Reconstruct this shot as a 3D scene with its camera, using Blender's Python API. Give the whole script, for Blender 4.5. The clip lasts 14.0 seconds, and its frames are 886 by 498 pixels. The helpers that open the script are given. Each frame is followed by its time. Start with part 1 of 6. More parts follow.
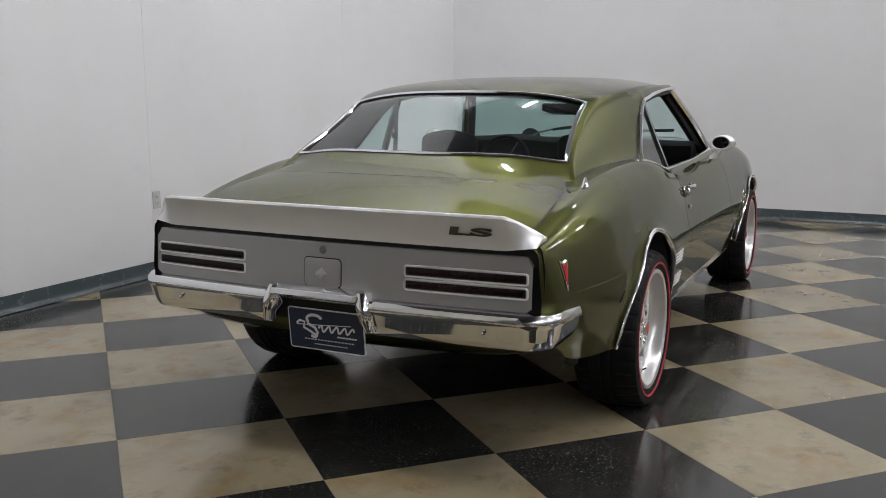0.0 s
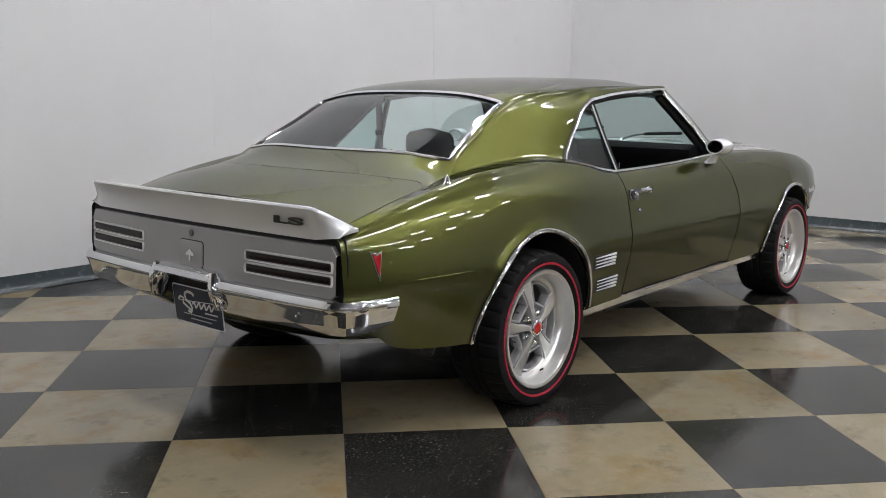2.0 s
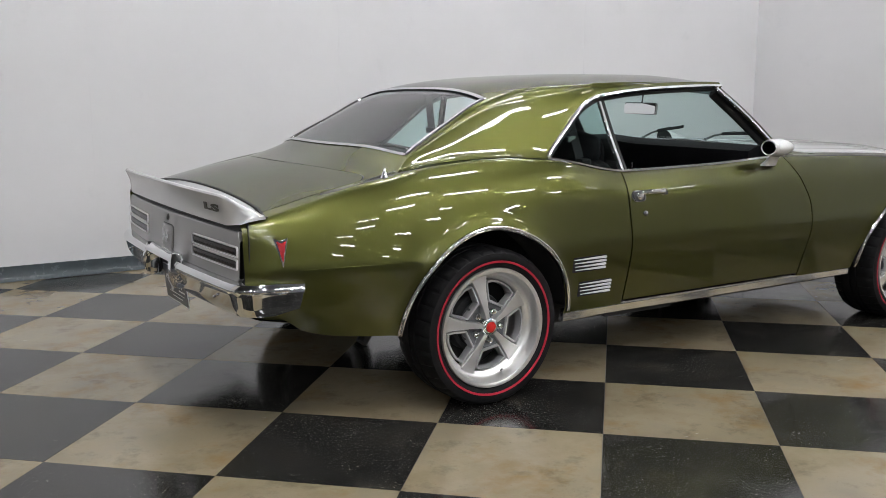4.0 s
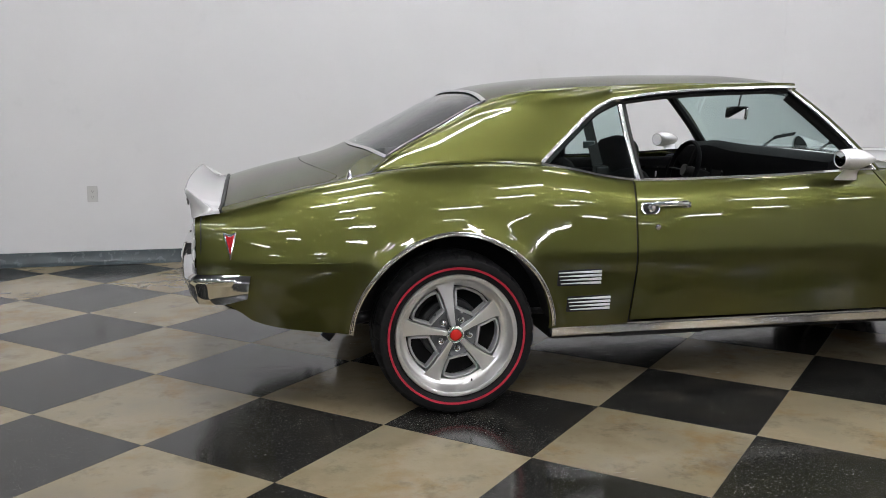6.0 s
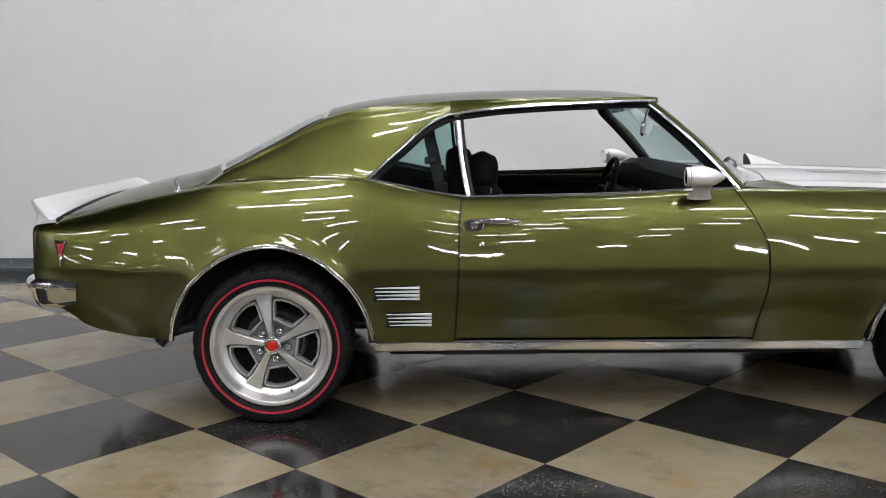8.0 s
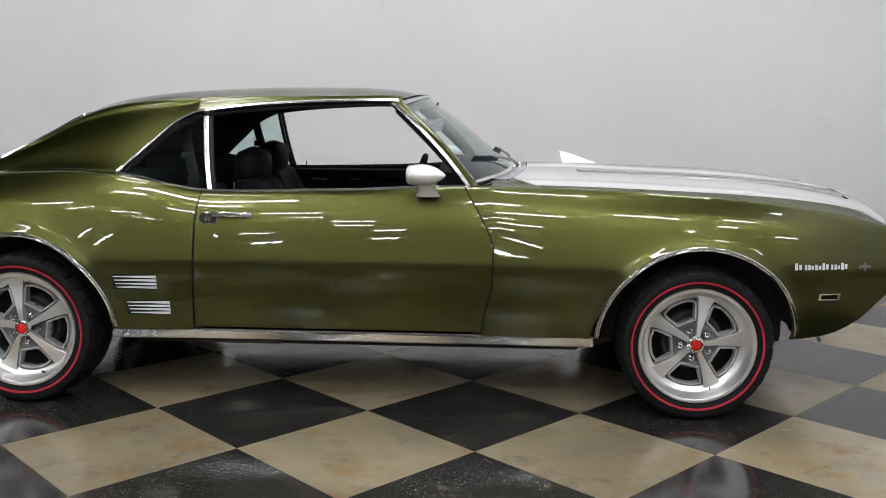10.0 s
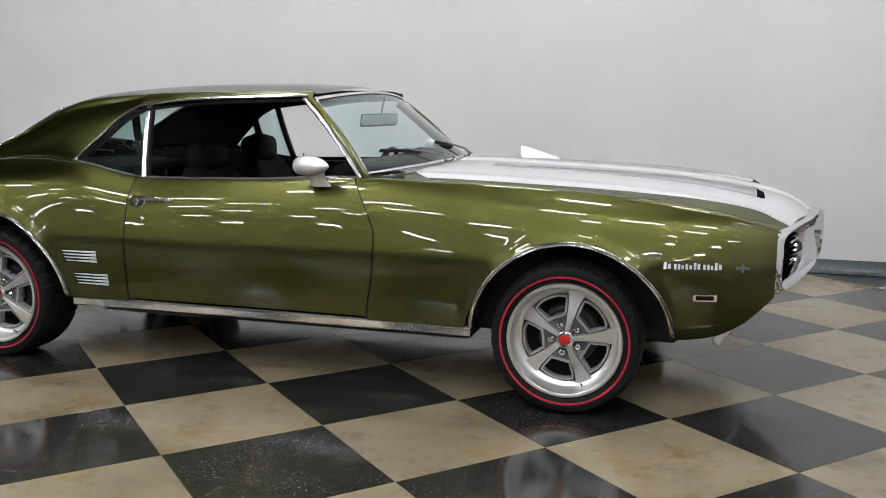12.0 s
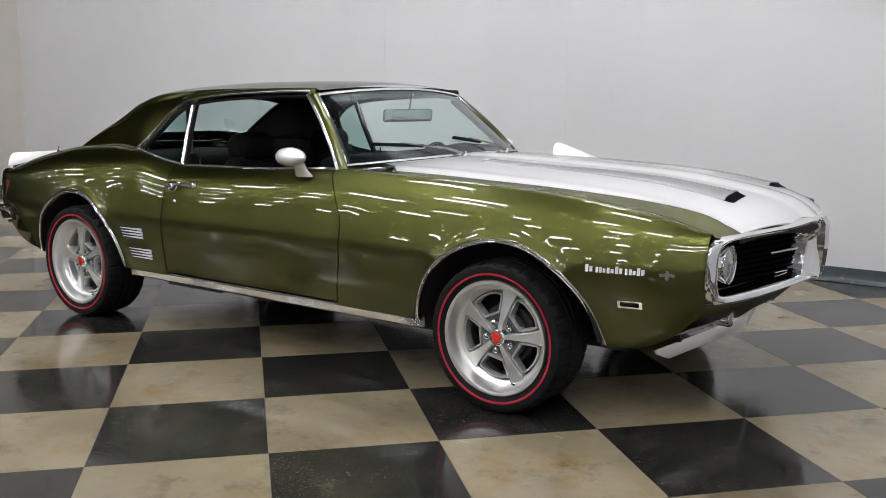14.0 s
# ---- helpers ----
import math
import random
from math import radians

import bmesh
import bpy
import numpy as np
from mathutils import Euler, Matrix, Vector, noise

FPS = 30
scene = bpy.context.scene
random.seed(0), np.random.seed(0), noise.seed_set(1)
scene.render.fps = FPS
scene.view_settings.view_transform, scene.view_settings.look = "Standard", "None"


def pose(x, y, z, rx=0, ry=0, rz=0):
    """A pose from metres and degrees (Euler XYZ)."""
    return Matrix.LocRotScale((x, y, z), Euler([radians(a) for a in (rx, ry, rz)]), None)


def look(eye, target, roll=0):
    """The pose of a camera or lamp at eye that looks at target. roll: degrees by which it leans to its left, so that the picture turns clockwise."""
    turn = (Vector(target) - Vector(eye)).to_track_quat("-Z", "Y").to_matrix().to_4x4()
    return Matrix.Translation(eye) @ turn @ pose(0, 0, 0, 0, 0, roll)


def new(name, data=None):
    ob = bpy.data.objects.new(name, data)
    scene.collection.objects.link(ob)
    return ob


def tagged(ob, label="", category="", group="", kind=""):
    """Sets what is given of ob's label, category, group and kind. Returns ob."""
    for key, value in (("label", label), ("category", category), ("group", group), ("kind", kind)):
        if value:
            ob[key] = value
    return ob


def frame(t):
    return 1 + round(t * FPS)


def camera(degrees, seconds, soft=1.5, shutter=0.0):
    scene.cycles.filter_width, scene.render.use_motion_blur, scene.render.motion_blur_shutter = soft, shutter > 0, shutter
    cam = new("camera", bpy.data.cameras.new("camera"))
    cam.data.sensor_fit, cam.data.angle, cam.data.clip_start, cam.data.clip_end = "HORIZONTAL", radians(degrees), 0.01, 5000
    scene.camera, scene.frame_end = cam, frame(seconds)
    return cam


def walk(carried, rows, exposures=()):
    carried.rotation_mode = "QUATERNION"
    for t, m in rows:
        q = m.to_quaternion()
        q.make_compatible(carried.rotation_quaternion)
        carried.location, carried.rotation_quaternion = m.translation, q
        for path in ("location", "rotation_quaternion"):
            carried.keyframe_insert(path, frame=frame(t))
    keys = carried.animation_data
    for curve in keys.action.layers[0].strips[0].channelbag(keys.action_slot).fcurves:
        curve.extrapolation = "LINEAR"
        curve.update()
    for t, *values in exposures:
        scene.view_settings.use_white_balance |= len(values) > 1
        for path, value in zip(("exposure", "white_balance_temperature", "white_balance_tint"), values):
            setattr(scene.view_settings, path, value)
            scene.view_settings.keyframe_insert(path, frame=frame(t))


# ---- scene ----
cam = camera(51.4, 14.0, soft=0.7)
PATH = [
    (0, (-3.547, -1.689, 1.244), (-1.773, -0.832, 0.903), 0.0),
    (0.5, (-3.429, -2.01, 1.237), (-1.7, -1.061, 0.906), -0.0),
    (1, (-3.296, -2.305, 1.232), (-1.63, -1.248, 0.902), 0.1),
    (1.5, (-3.138, -2.598, 1.234), (-1.551, -1.429, 0.9), 0.1),
    (2, (-2.959, -2.869, 1.236), (-1.45, -1.601, 0.898), 0.4),
    (2.5, (-2.759, -3.118, 1.236), (-1.336, -1.754, 0.901), 0.3),
    (3, (-2.534, -3.357, 1.231), (-1.23, -1.877, 0.897), 0.2),
    (3.5, (-2.284, -3.563, 1.216), (-1.098, -1.986, 0.887), -0.0),
    (4, (-2.027, -3.734, 1.211), (-0.974, -2.066, 0.878), 0.1),
    (4.2, (-1.91, -3.802, 1.199), (-0.917, -2.097, 0.872), 0.1),
    (6.3, (-0.553, -4.247, 1.214), (-0.226, -2.3, 0.898), 0.1),
    (6.5, (-0.423, -4.268, 1.212), (-0.14, -2.311, 0.911), 0.1),
    (7, (-0.091, -4.32, 1.215), (0.075, -2.349, 0.917), 0.1),
    (7.5, (0.276, -4.361, 1.221), (0.335, -2.384, 0.921), -0.1),
    (8, (0.637, -4.384, 1.207), (0.654, -2.406, 0.915), -0.2),
    (8.5, (1.005, -4.396, 1.206), (0.979, -2.419, 0.91), -0.2),
    (9, (1.314, -4.426, 1.197), (1.242, -2.448, 0.905), 0.0),
    (9.2, (1.439, -4.435, 1.206), (1.366, -2.458, 0.909), 0.2),
    (11.3, (2.793, -4.483, 1.247), (2.441, -2.54, 0.927), 0.3),
    (11.5, (2.932, -4.471, 1.239), (2.52, -2.539, 0.924), 0.3),
    (12, (3.297, -4.404, 1.245), (2.727, -2.514, 0.921), 0.3),
    (12.5, (3.643, -4.317, 1.239), (2.946, -2.47, 0.914), 0.3),
    (13, (3.966, -4.209, 1.242), (3.137, -2.419, 0.916), 0.4),
    (13.5, (4.286, -4.059, 1.239), (3.286, -2.358, 0.91), 0.4),
    (14, (4.58, -3.862, 1.237), (3.445, -2.248, 0.908), 0.3),
]
walk(cam, [(t, look(eye, target, roll)) for t, eye, target, roll in PATH], [(0.0, -0.15), (2.0, -0.12), (4.0, 0.02), (8.0, 0.0), (14.0, 0.0)])

# ---- light ----
world = bpy.data.worlds.new("world")
scene.world = world
world.use_nodes = True
world.node_tree.nodes["Background"].inputs["Color"].default_value = (0.5, 0.53, 0.58, 1)
world.node_tree.nodes["Background"].inputs["Strength"].default_value = 0.02
TUBE_LIGHT = 82.0


# ---- materials ----
def link_noise(nt, scale, detail=4.0, rough=0.55, vector=None):
    n = nt.nodes.new("ShaderNodeTexNoise")
    n.inputs["Scale"].default_value, n.inputs["Detail"].default_value, n.inputs["Roughness"].default_value = scale, detail, rough
    if vector:
        nt.links.new(vector, n.inputs["Vector"])
    return n.outputs["Fac"]


def ramp(nt, fac, *stops):
    r = nt.nodes.new("ShaderNodeValToRGB")
    while len(r.color_ramp.elements) < len(stops):
        r.color_ramp.elements.new(0.5)
    for e, (p, c) in zip(r.color_ramp.elements, stops):
        e.position, e.color = p, (*c, 1) if len(c) == 3 else c
    nt.links.new(fac, r.inputs["Fac"])
    return r.outputs["Color"]


def grey(v):
    return (v, v, v)


def surface(name, colour, rough=0.5, metal=0.0, vary=0.12, scale=9.0, bump=0.0, bump_scale=180.0, coat=0.0, coat_rough=0.03, rough_vary=0.0, sheen=0.0, spec=0.5):
    """A plain surface with blotches of lighter and darker tone, uneven gloss and fine relief."""
    m = bpy.data.materials.new(name)
    m.use_nodes = True
    nt = m.node_tree
    b = nt.nodes["Principled BSDF"]
    where = nt.nodes.new("ShaderNodeTexCoord").outputs["Object"]
    blot = link_noise(nt, scale, 5, 0.6, where)
    lo, hi = [c * (1 - vary) for c in colour], [min(1, c * (1 + vary)) for c in colour]
    nt.links.new(ramp(nt, blot, (0.3, lo), (0.7, hi)), b.inputs["Base Color"])
    b.inputs["Metallic"].default_value, b.inputs["Specular IOR Level"].default_value = metal, spec
    if rough_vary:
        nt.links.new(ramp(nt, link_noise(nt, scale * 2.3, 4, 0.6, where), (0.3, grey(max(0, rough - rough_vary))), (0.75, grey(rough + rough_vary))), b.inputs["Roughness"])
    else:
        b.inputs["Roughness"].default_value = rough
    b.inputs["Coat Weight"].default_value, b.inputs["Coat Roughness"].default_value = coat, coat_rough
    b.inputs["Sheen Weight"].default_value = sheen
    if bump:
        bp = nt.nodes.new("ShaderNodeBump")
        bp.inputs["Strength"].default_value, bp.inputs["Distance"].default_value = bump, 0.002
        nt.links.new(link_noise(nt, bump_scale, 3, 0.6, where), bp.inputs["Height"])
        nt.links.new(bp.outputs["Normal"], b.inputs["Normal"])
    return m


def car_paint(name, colour, metal=0.85, rough=0.34, flake=0.25):
    """Metallic paint under clear lacquer: a soft base coat of tilted flakes over a little pigment, the lacquer smooth and glossy."""
    m = bpy.data.materials.new(name)
    m.use_nodes = True
    nt = m.node_tree
    nt.nodes.remove(nt.nodes["Principled BSDF"])
    pigment, flakes, body, lacquer, gloss, out, bp, wave = (nt.nodes.new("ShaderNode" + k) for k in ("BsdfDiffuse", "BsdfGlossy", "MixShader", "BsdfGlossy", "Fresnel", "MixShader", "Bump", "Bump"))
    where = nt.nodes.new("ShaderNodeTexCoord").outputs["Object"]
    tone = ramp(nt, link_noise(nt, 2.0, 5, 0.6, where), (0.3, [c * 0.95 for c in colour]), (0.7, [min(1, c * 1.05) for c in colour]))
    flakes.distribution = "BECKMANN"
    flakes.inputs["Roughness"].default_value = rough
    pigment.inputs["Color"].default_value = (*[min(0.9, c * 1.7) for c in colour], 1)
    nt.links.new(tone, flakes.inputs["Color"])
    bp.inputs["Strength"].default_value, bp.inputs["Distance"].default_value = flake, 0.0008
    nt.links.new(link_noise(nt, 900, 2, 0.6, where), bp.inputs["Height"])
    nt.links.new(bp.outputs["Normal"], flakes.inputs["Normal"])
    body.inputs[0].default_value = metal
    nt.links.new(pigment.outputs[0], body.inputs[1]), nt.links.new(flakes.outputs[0], body.inputs[2])
    # Faint orange peel in the lacquer.
    wave.inputs["Strength"].default_value, wave.inputs["Distance"].default_value = 0.015, 0.002
    nt.links.new(link_noise(nt, 45, 2, 0.5, where), wave.inputs["Height"])
    nt.links.new(wave.outputs["Normal"], lacquer.inputs["Normal"])
    lacquer.inputs["Roughness"].default_value = 0.012
    gloss.inputs["IOR"].default_value = 1.5
    nt.links.new(gloss.outputs[0], out.inputs[0]), nt.links.new(body.outputs[0], out.inputs[1]), nt.links.new(lacquer.outputs[0], out.inputs[2])
    nt.links.new(out.outputs[0], nt.nodes["Material Output"].inputs["Surface"])
    return m


def glass(name, tint, gloss=1.0):
    m = bpy.data.materials.new(name)
    m.use_nodes = True
    nt = m.node_tree
    nt.nodes.remove(nt.nodes["Principled BSDF"])
    clear, shine, edge, power, scale, mix = (nt.nodes.new("ShaderNode" + k) for k in ("BsdfTransparent", "BsdfGlossy", "LayerWeight", "Math", "Math", "MixShader"))
    clear.inputs["Color"].default_value = (*tint, 1)
    shine.inputs["Roughness"].default_value = 0.01
    shine.inputs["Color"].default_value = (gloss, gloss, gloss, 1)
    edge.inputs["Blend"].default_value = 0.5
    power.operation, power.inputs[1].default_value = "POWER", 5.0
    scale.operation, scale.inputs[1].default_value, scale.inputs[2].default_value = "MULTIPLY_ADD", 0.92, 0.055
    nt.links.new(edge.outputs["Facing"], power.inputs[0])
    nt.links.new(power.outputs[0], scale.inputs[0])
    for a, i in ((scale, 0), (clear, 1), (shine, 2)):
        nt.links.new(a.outputs[0], mix.inputs[i])
    nt.links.new(mix.outputs[0], nt.nodes["Material Output"].inputs["Surface"])
    return m


def tile_material(name, tones, spots, rough, scuff, flecks=0.12, aged=(0.2, 0.15, 0.08)):
    """Polished vinyl tile: marbled in two tones, with specks, scuffs and wear that differ from tile to tile."""
    m = bpy.data.materials.new(name)
    m.use_nodes = True
    nt = m.node_tree
    b = nt.nodes["Principled BSDF"]
    geo = nt.nodes.new("ShaderNodeNewGeometry").outputs["Position"]
    own = nt.nodes.new("ShaderNodeObjectInfo").outputs["Random"]
    shift = nt.nodes.new("ShaderNodeVectorMath")
    shift.operation = "MULTIPLY_ADD"
    comb = nt.nodes.new("ShaderNodeCombineXYZ")
    nt.links.new(own, comb.inputs[0]), nt.links.new(own, comb.inputs[1])
    nt.links.new(comb.outputs[0], shift.inputs[0])
    shift.inputs[1].default_value = (37, 91, 0)
    nt.links.new(geo, shift.inputs[2])
    where = shift.outputs[0]

    def blend(a, c, fac, how="MIX"):
        x = nt.nodes.new("ShaderNodeMix")
        x.data_type, x.blend_type = "RGBA", how
        nt.links.new(fac, x.inputs[0]) if not isinstance(fac, float) else setattr(x.inputs[0], "default_value", fac)
        for sock, v in ((x.inputs[6], a), (x.inputs[7], c)):
            nt.links.new(v, sock) if not isinstance(v, tuple) else setattr(sock, "default_value", (*v, 1))
        return x.outputs[2]

    marble = ramp(nt, link_noise(nt, 3.4, 8, 0.66, where), (0.28, tones[0]), (0.5, tones[1]), (0.75, tones[2]))
    marble = blend(marble, spots, ramp(nt, link_noise(nt, 85, 3, 0.7, where), (0.66, grey(0)), (0.74, grey(0.75))))
    fleck = ramp(nt, link_noise(nt, 95, 2, 0.75, where), (0.635, grey(0)), (0.685, grey(min(1.0, flecks * 2.2))))
    fleck = blend(fleck, ramp(nt, link_noise(nt, 3.7, 5, 0.7, geo), (0.42, grey(0.10)), (0.60, grey(1))), 1.0, "MULTIPLY")
    marble = blend(marble, (0.42, 0.40, 0.37), fleck)
    smear = ramp(nt, link_noise(nt, 4.2, 7, 0.72, geo), (0.55, grey(0)), (0.72, grey(flecks)))
    marble = blend(marble, (0.15, 0.13, 0.10), smear)
    marble = blend(marble, aged, ramp(nt, link_noise(nt, 2.6, 7, 0.7, shift.outputs[0]), (0.53, grey(0)), (0.69, grey(0.8))))
    stain = ramp(nt, link_noise(nt, 1.7, 5, 0.6, where), (0.50, grey(1)), (0.70, grey(0.62)))
    marble = blend(marble, stain, 1.0, "MULTIPLY")
    grime = ramp(nt, link_noise(nt, 5.5, 9, 0.74, geo), (0.54, grey(1)), (0.68, grey(0.66)))
    marble = blend(marble, grime, 1.0, "MULTIPLY")
    each = ramp(nt, own, (0.0, grey(0.86)), (1.0, grey(1.08)))
    nt.links.new(blend(marble, each, 1.0, "MULTIPLY"), b.inputs["Base Color"])
    long = nt.nodes.new("ShaderNodeMapping")
    long.inputs["Scale"].default_value, long.inputs["Rotation"].default_value = (4, 60, 1), (0, 0, 0.6)
    nt.links.new(where, long.inputs["Vector"])
    wear = ramp(nt, link_noise(nt, 3.1, 6, 0.65, geo), (0.3, grey(rough)), (0.7, grey(rough + scuff)))
    lines = ramp(nt, link_noise(nt, 1.0, 3, 0.6, long.outputs[0]), (0.6, grey(0)), (0.75, grey(0.12)))
    nt.links.new(blend(wear, lines, 1.0, "ADD"), b.inputs["Roughness"])
    bp = nt.nodes.new("ShaderNodeBump")
    bp.inputs["Strength"].default_value, bp.inputs["Distance"].default_value = 0.05, 0.004
    nt.links.new(link_noise(nt, 5, 3, 0.5, geo), bp.inputs["Height"])
    nt.links.new(bp.outputs["Normal"], b.inputs["Normal"])
    b.inputs["Specular IOR Level"].default_value = 0.45
    return m


def wall_paint(name, colour):
    """Painted plasterboard: roller texture, faint grey smudges."""
    m = surface(name, colour, 0.62, vary=0.035, scale=0.9, bump=0.12, bump_scale=260)
    nt = m.node_tree
    b = nt.nodes["Principled BSDF"]
    base = b.inputs["Base Color"].links[0].from_socket
    mul = nt.nodes.new("ShaderNodeMix")
    mul.data_type, mul.blend_type = "RGBA", "MULTIPLY"
    mul.inputs[0].default_value = 1.0
    where = nt.nodes.new("ShaderNodeTexCoord").outputs["Object"]
    nt.links.new(base, mul.inputs[6])
    nt.links.new(ramp(nt, link_noise(nt, 2.2, 6, 0.7, where), (0.6, grey(1)), (0.8, grey(0.9))), mul.inputs[7])
    nt.links.new(mul.outputs[2], b.inputs["Base Color"])
    return m


def emitter(name, colour, strength):
    m = bpy.data.materials.new(name)
    m.use_nodes = True
    b = m.node_tree.nodes["Principled BSDF"]
    b.inputs["Base Color"].default_value = (0.8, 0.8, 0.8, 1)
    b.inputs["Emission Color"].default_value, b.inputs["Emission Strength"].default_value = (*colour, 1), strength
    return m


GREEN = car_paint("olive_metallic_paint", (0.081, 0.085, 0.0225), metal=0.975, rough=0.35, flake=0.02)
SILVER = car_paint("silver_metallic_paint", (0.85, 0.85, 0.86), metal=0.58, rough=0.40, flake=0.06)
STRIPE = car_paint("grey_metallic_paint", (0.24, 0.24, 0.24), metal=0.5, rough=0.42)
# The car's silver again, darkened in its colour for shade on the tail.
SHADED_SILVER = car_paint("silver_shaded_at_tail", (0.33, 0.325, 0.32), metal=0.7, rough=0.45, flake=0.06)
CHROME = surface("chrome", (0.78, 0.79, 0.80), 0.05, 1.0, vary=0.03, rough_vary=0.03)
BRIGHT = surface("polished_aluminium", (0.74, 0.74, 0.74), 0.2, 1.0, vary=0.05, rough_vary=0.07, scale=14)
BORDER = surface("grey_cast_border", (0.52, 0.52, 0.525), 0.36, 0.6, vary=0.08)
DULL_ALLOY = surface("grey_painted_alloy", (0.15, 0.153, 0.16), 0.45, 0.5, vary=0.08)
RUBBER = surface("tyre_rubber", (0.007, 0.007, 0.0075), 0.66, vary=0.25, scale=20, bump=0.2, rough_vary=0.08, spec=0.2)
RED_BAND = surface("red_rubber_band", (0.42, 0.013, 0.035), 0.5, vary=0.12)
RED_CAP = surface("red_enamel", (0.62, 0.015, 0.012), 0.25, vary=0.06, coat=0.6)
BLACK_TRIM = surface("black_trim", (0.010, 0.010, 0.010), 0.5, vary=0.2, bump=0.1, spec=0.3)
UNDERSIDE = surface("underbody_black", (0.014, 0.014, 0.014), 0.75, vary=0.3, bump=0.3, bump_scale=60)
VINYL = surface("black_vinyl", (0.006, 0.006, 0.007), 0.65, vary=0.15, bump=0.35, bump_scale=420, spec=0.08)
CARPET = surface("black_carpet", (0.012, 0.012, 0.013), 0.95, vary=0.3, bump=0.6, bump_scale=600, sheen=0.2)
LENS_RED = surface("dark_red_lens", (0.012, 0.003, 0.003), 0.22, vary=0.6, scale=11, spec=0.25)
LENS_CLEAR = surface("ribbed_clear_lens", (0.42, 0.43, 0.44), 0.08, 0.6, vary=0.1, scale=60, bump=0.5, bump_scale=90, coat=1.0)
PLATE_BLUE = surface("navy_plate", (0.012, 0.022, 0.05), 0.3, vary=0.1, coat=0.4)
PLATE_WHITE = surface("white_plate_print", (0.75, 0.76, 0.78), 0.4, vary=0.03)
SHADE_GLASS = glass("smoked_glass", (0.22, 0.27, 0.29))
GLASS = glass("pale_green_glass", (0.64, 0.79, 0.77))
STAINLESS = surface("polished_stainless", (0.80, 0.80, 0.80), 0.15, 1.0, vary=0.03, rough_vary=0.015, scale=14)
WHEEL_ALLOY = surface("brushed_wheel_alloy", (0.84, 0.835, 0.82), 0.28, 0.88, vary=0.02, scale=18)
# Whitish base puts the bright reflection of the chrome lettering into the colour.
WHITE_METAL = surface("whitened_metal", (0.85, 0.85, 0.85), 0.45, 0.3, vary=0.03)
DRUM = surface("grey_cast_drum", (0.060, 0.061, 0.063), 0.5, 0.3, vary=0.15, scale=20)
DISC = surface("dark_worn_steel", (0.045, 0.045, 0.047), 0.5, 0.8, vary=0.3, scale=30)
GRILLE_BLACK = surface("matt_black_grille", (0.003, 0.003, 0.003), 0.9, vary=0.2, spec=0.05)
MIRROR = surface("mirror_glass", (0.85, 0.87, 0.88), 0.01, 1.0, vary=0.01)
STEEL = surface("worn_steel", (0.20, 0.20, 0.20), 0.4, 1.0, vary=0.25, scale=24, rough_vary=0.12)
WALL = wall_paint("off_white_wall_paint", (0.65, 0.648, 0.655))
WALL_WARM = wall_paint("cream_wall_paint", (0.56, 0.53, 0.48))
# Dark tone for unseen walls, so the car's paint mirrors a dim hall.
UNSEEN_DARK = wall_paint("unseen_wall_dark", (0.12, 0.12, 0.125))
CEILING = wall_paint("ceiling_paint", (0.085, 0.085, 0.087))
COVE = surface("slate_vinyl_cove_base", (0.050, 0.064, 0.070), 0.24, vary=0.12, rough_vary=0.1)
PLASTIC = surface("white_plastic", (0.47, 0.47, 0.46), 0.35, vary=0.03)
SOCKET_DARK = surface("socket_slot", (0.03, 0.03, 0.03), 0.6)
TILE_BEIGE = tile_material("beige_vinyl_tile", ((0.228, 0.183, 0.111), (0.278, 0.233, 0.152), (0.322, 0.281, 0.200)), (0.09, 0.065, 0.035), 0.065, 0.17, 0.05, (0.245, 0.155, 0.060))
TILE_BLACK = tile_material("charcoal_vinyl_tile", ((0.014, 0.0138, 0.013), (0.022, 0.0215, 0.020), (0.036, 0.034, 0.031)), (0.13, 0.12, 0.10), 0.06, 0.16, 0.50, (0.050, 0.044, 0.034))
GROUT = surface("tile_joint_dirt", (0.03, 0.027, 0.022), 0.8)
TUBE = emitter("lit_fluorescent_tube", (0.972, 0.972, 1.0), TUBE_LIGHT)
# For the invented floor beyond the tiles, dark to keep lower body reflections dim.
DARK_FLOOR = surface("unseen_dark_floor", (0.045, 0.046, 0.048), 0.35, vary=0.25, scale=1.2, bump=0.1, rough_vary=0.1)
HOUSING = surface("white_enamel", (0.7, 0.7, 0.7), 0.4, vary=0.03)


# ---- mesh tools ----
def part(name, bm, material, parent=None, label="", smooth=40, solid=0.0, bevel=0.0):
    """Links a bmesh as one mesh object, under a thing or a part if one is given."""
    me = bpy.data.meshes.new(name)
    bm.to_mesh(me)
    bm.free()
    for m in material if isinstance(material, (list, tuple)) else (material,):
        me.materials.append(m)
    if smooth:
        me.polygons.foreach_set("use_smooth", [True] * len(me.polygons))
        me.set_sharp_from_angle(angle=radians(smooth))
    ob = new(name, me)
    ob.parent = parent
    if solid:
        s = ob.modifiers.new("thickness", "SOLIDIFY")
        s.thickness, s.offset = solid, -1.0
        s = ob.modifiers.new("crisp_rim", "EDGE_SPLIT")
        s.split_angle = radians(50)
    if bevel:
        s = ob.modifiers.new("edge", "BEVEL")
        s.width, s.segments, s.limit_method, s.angle_limit = bevel, 2, "ANGLE", radians(50)
    return tagged(ob, label) if label else ob


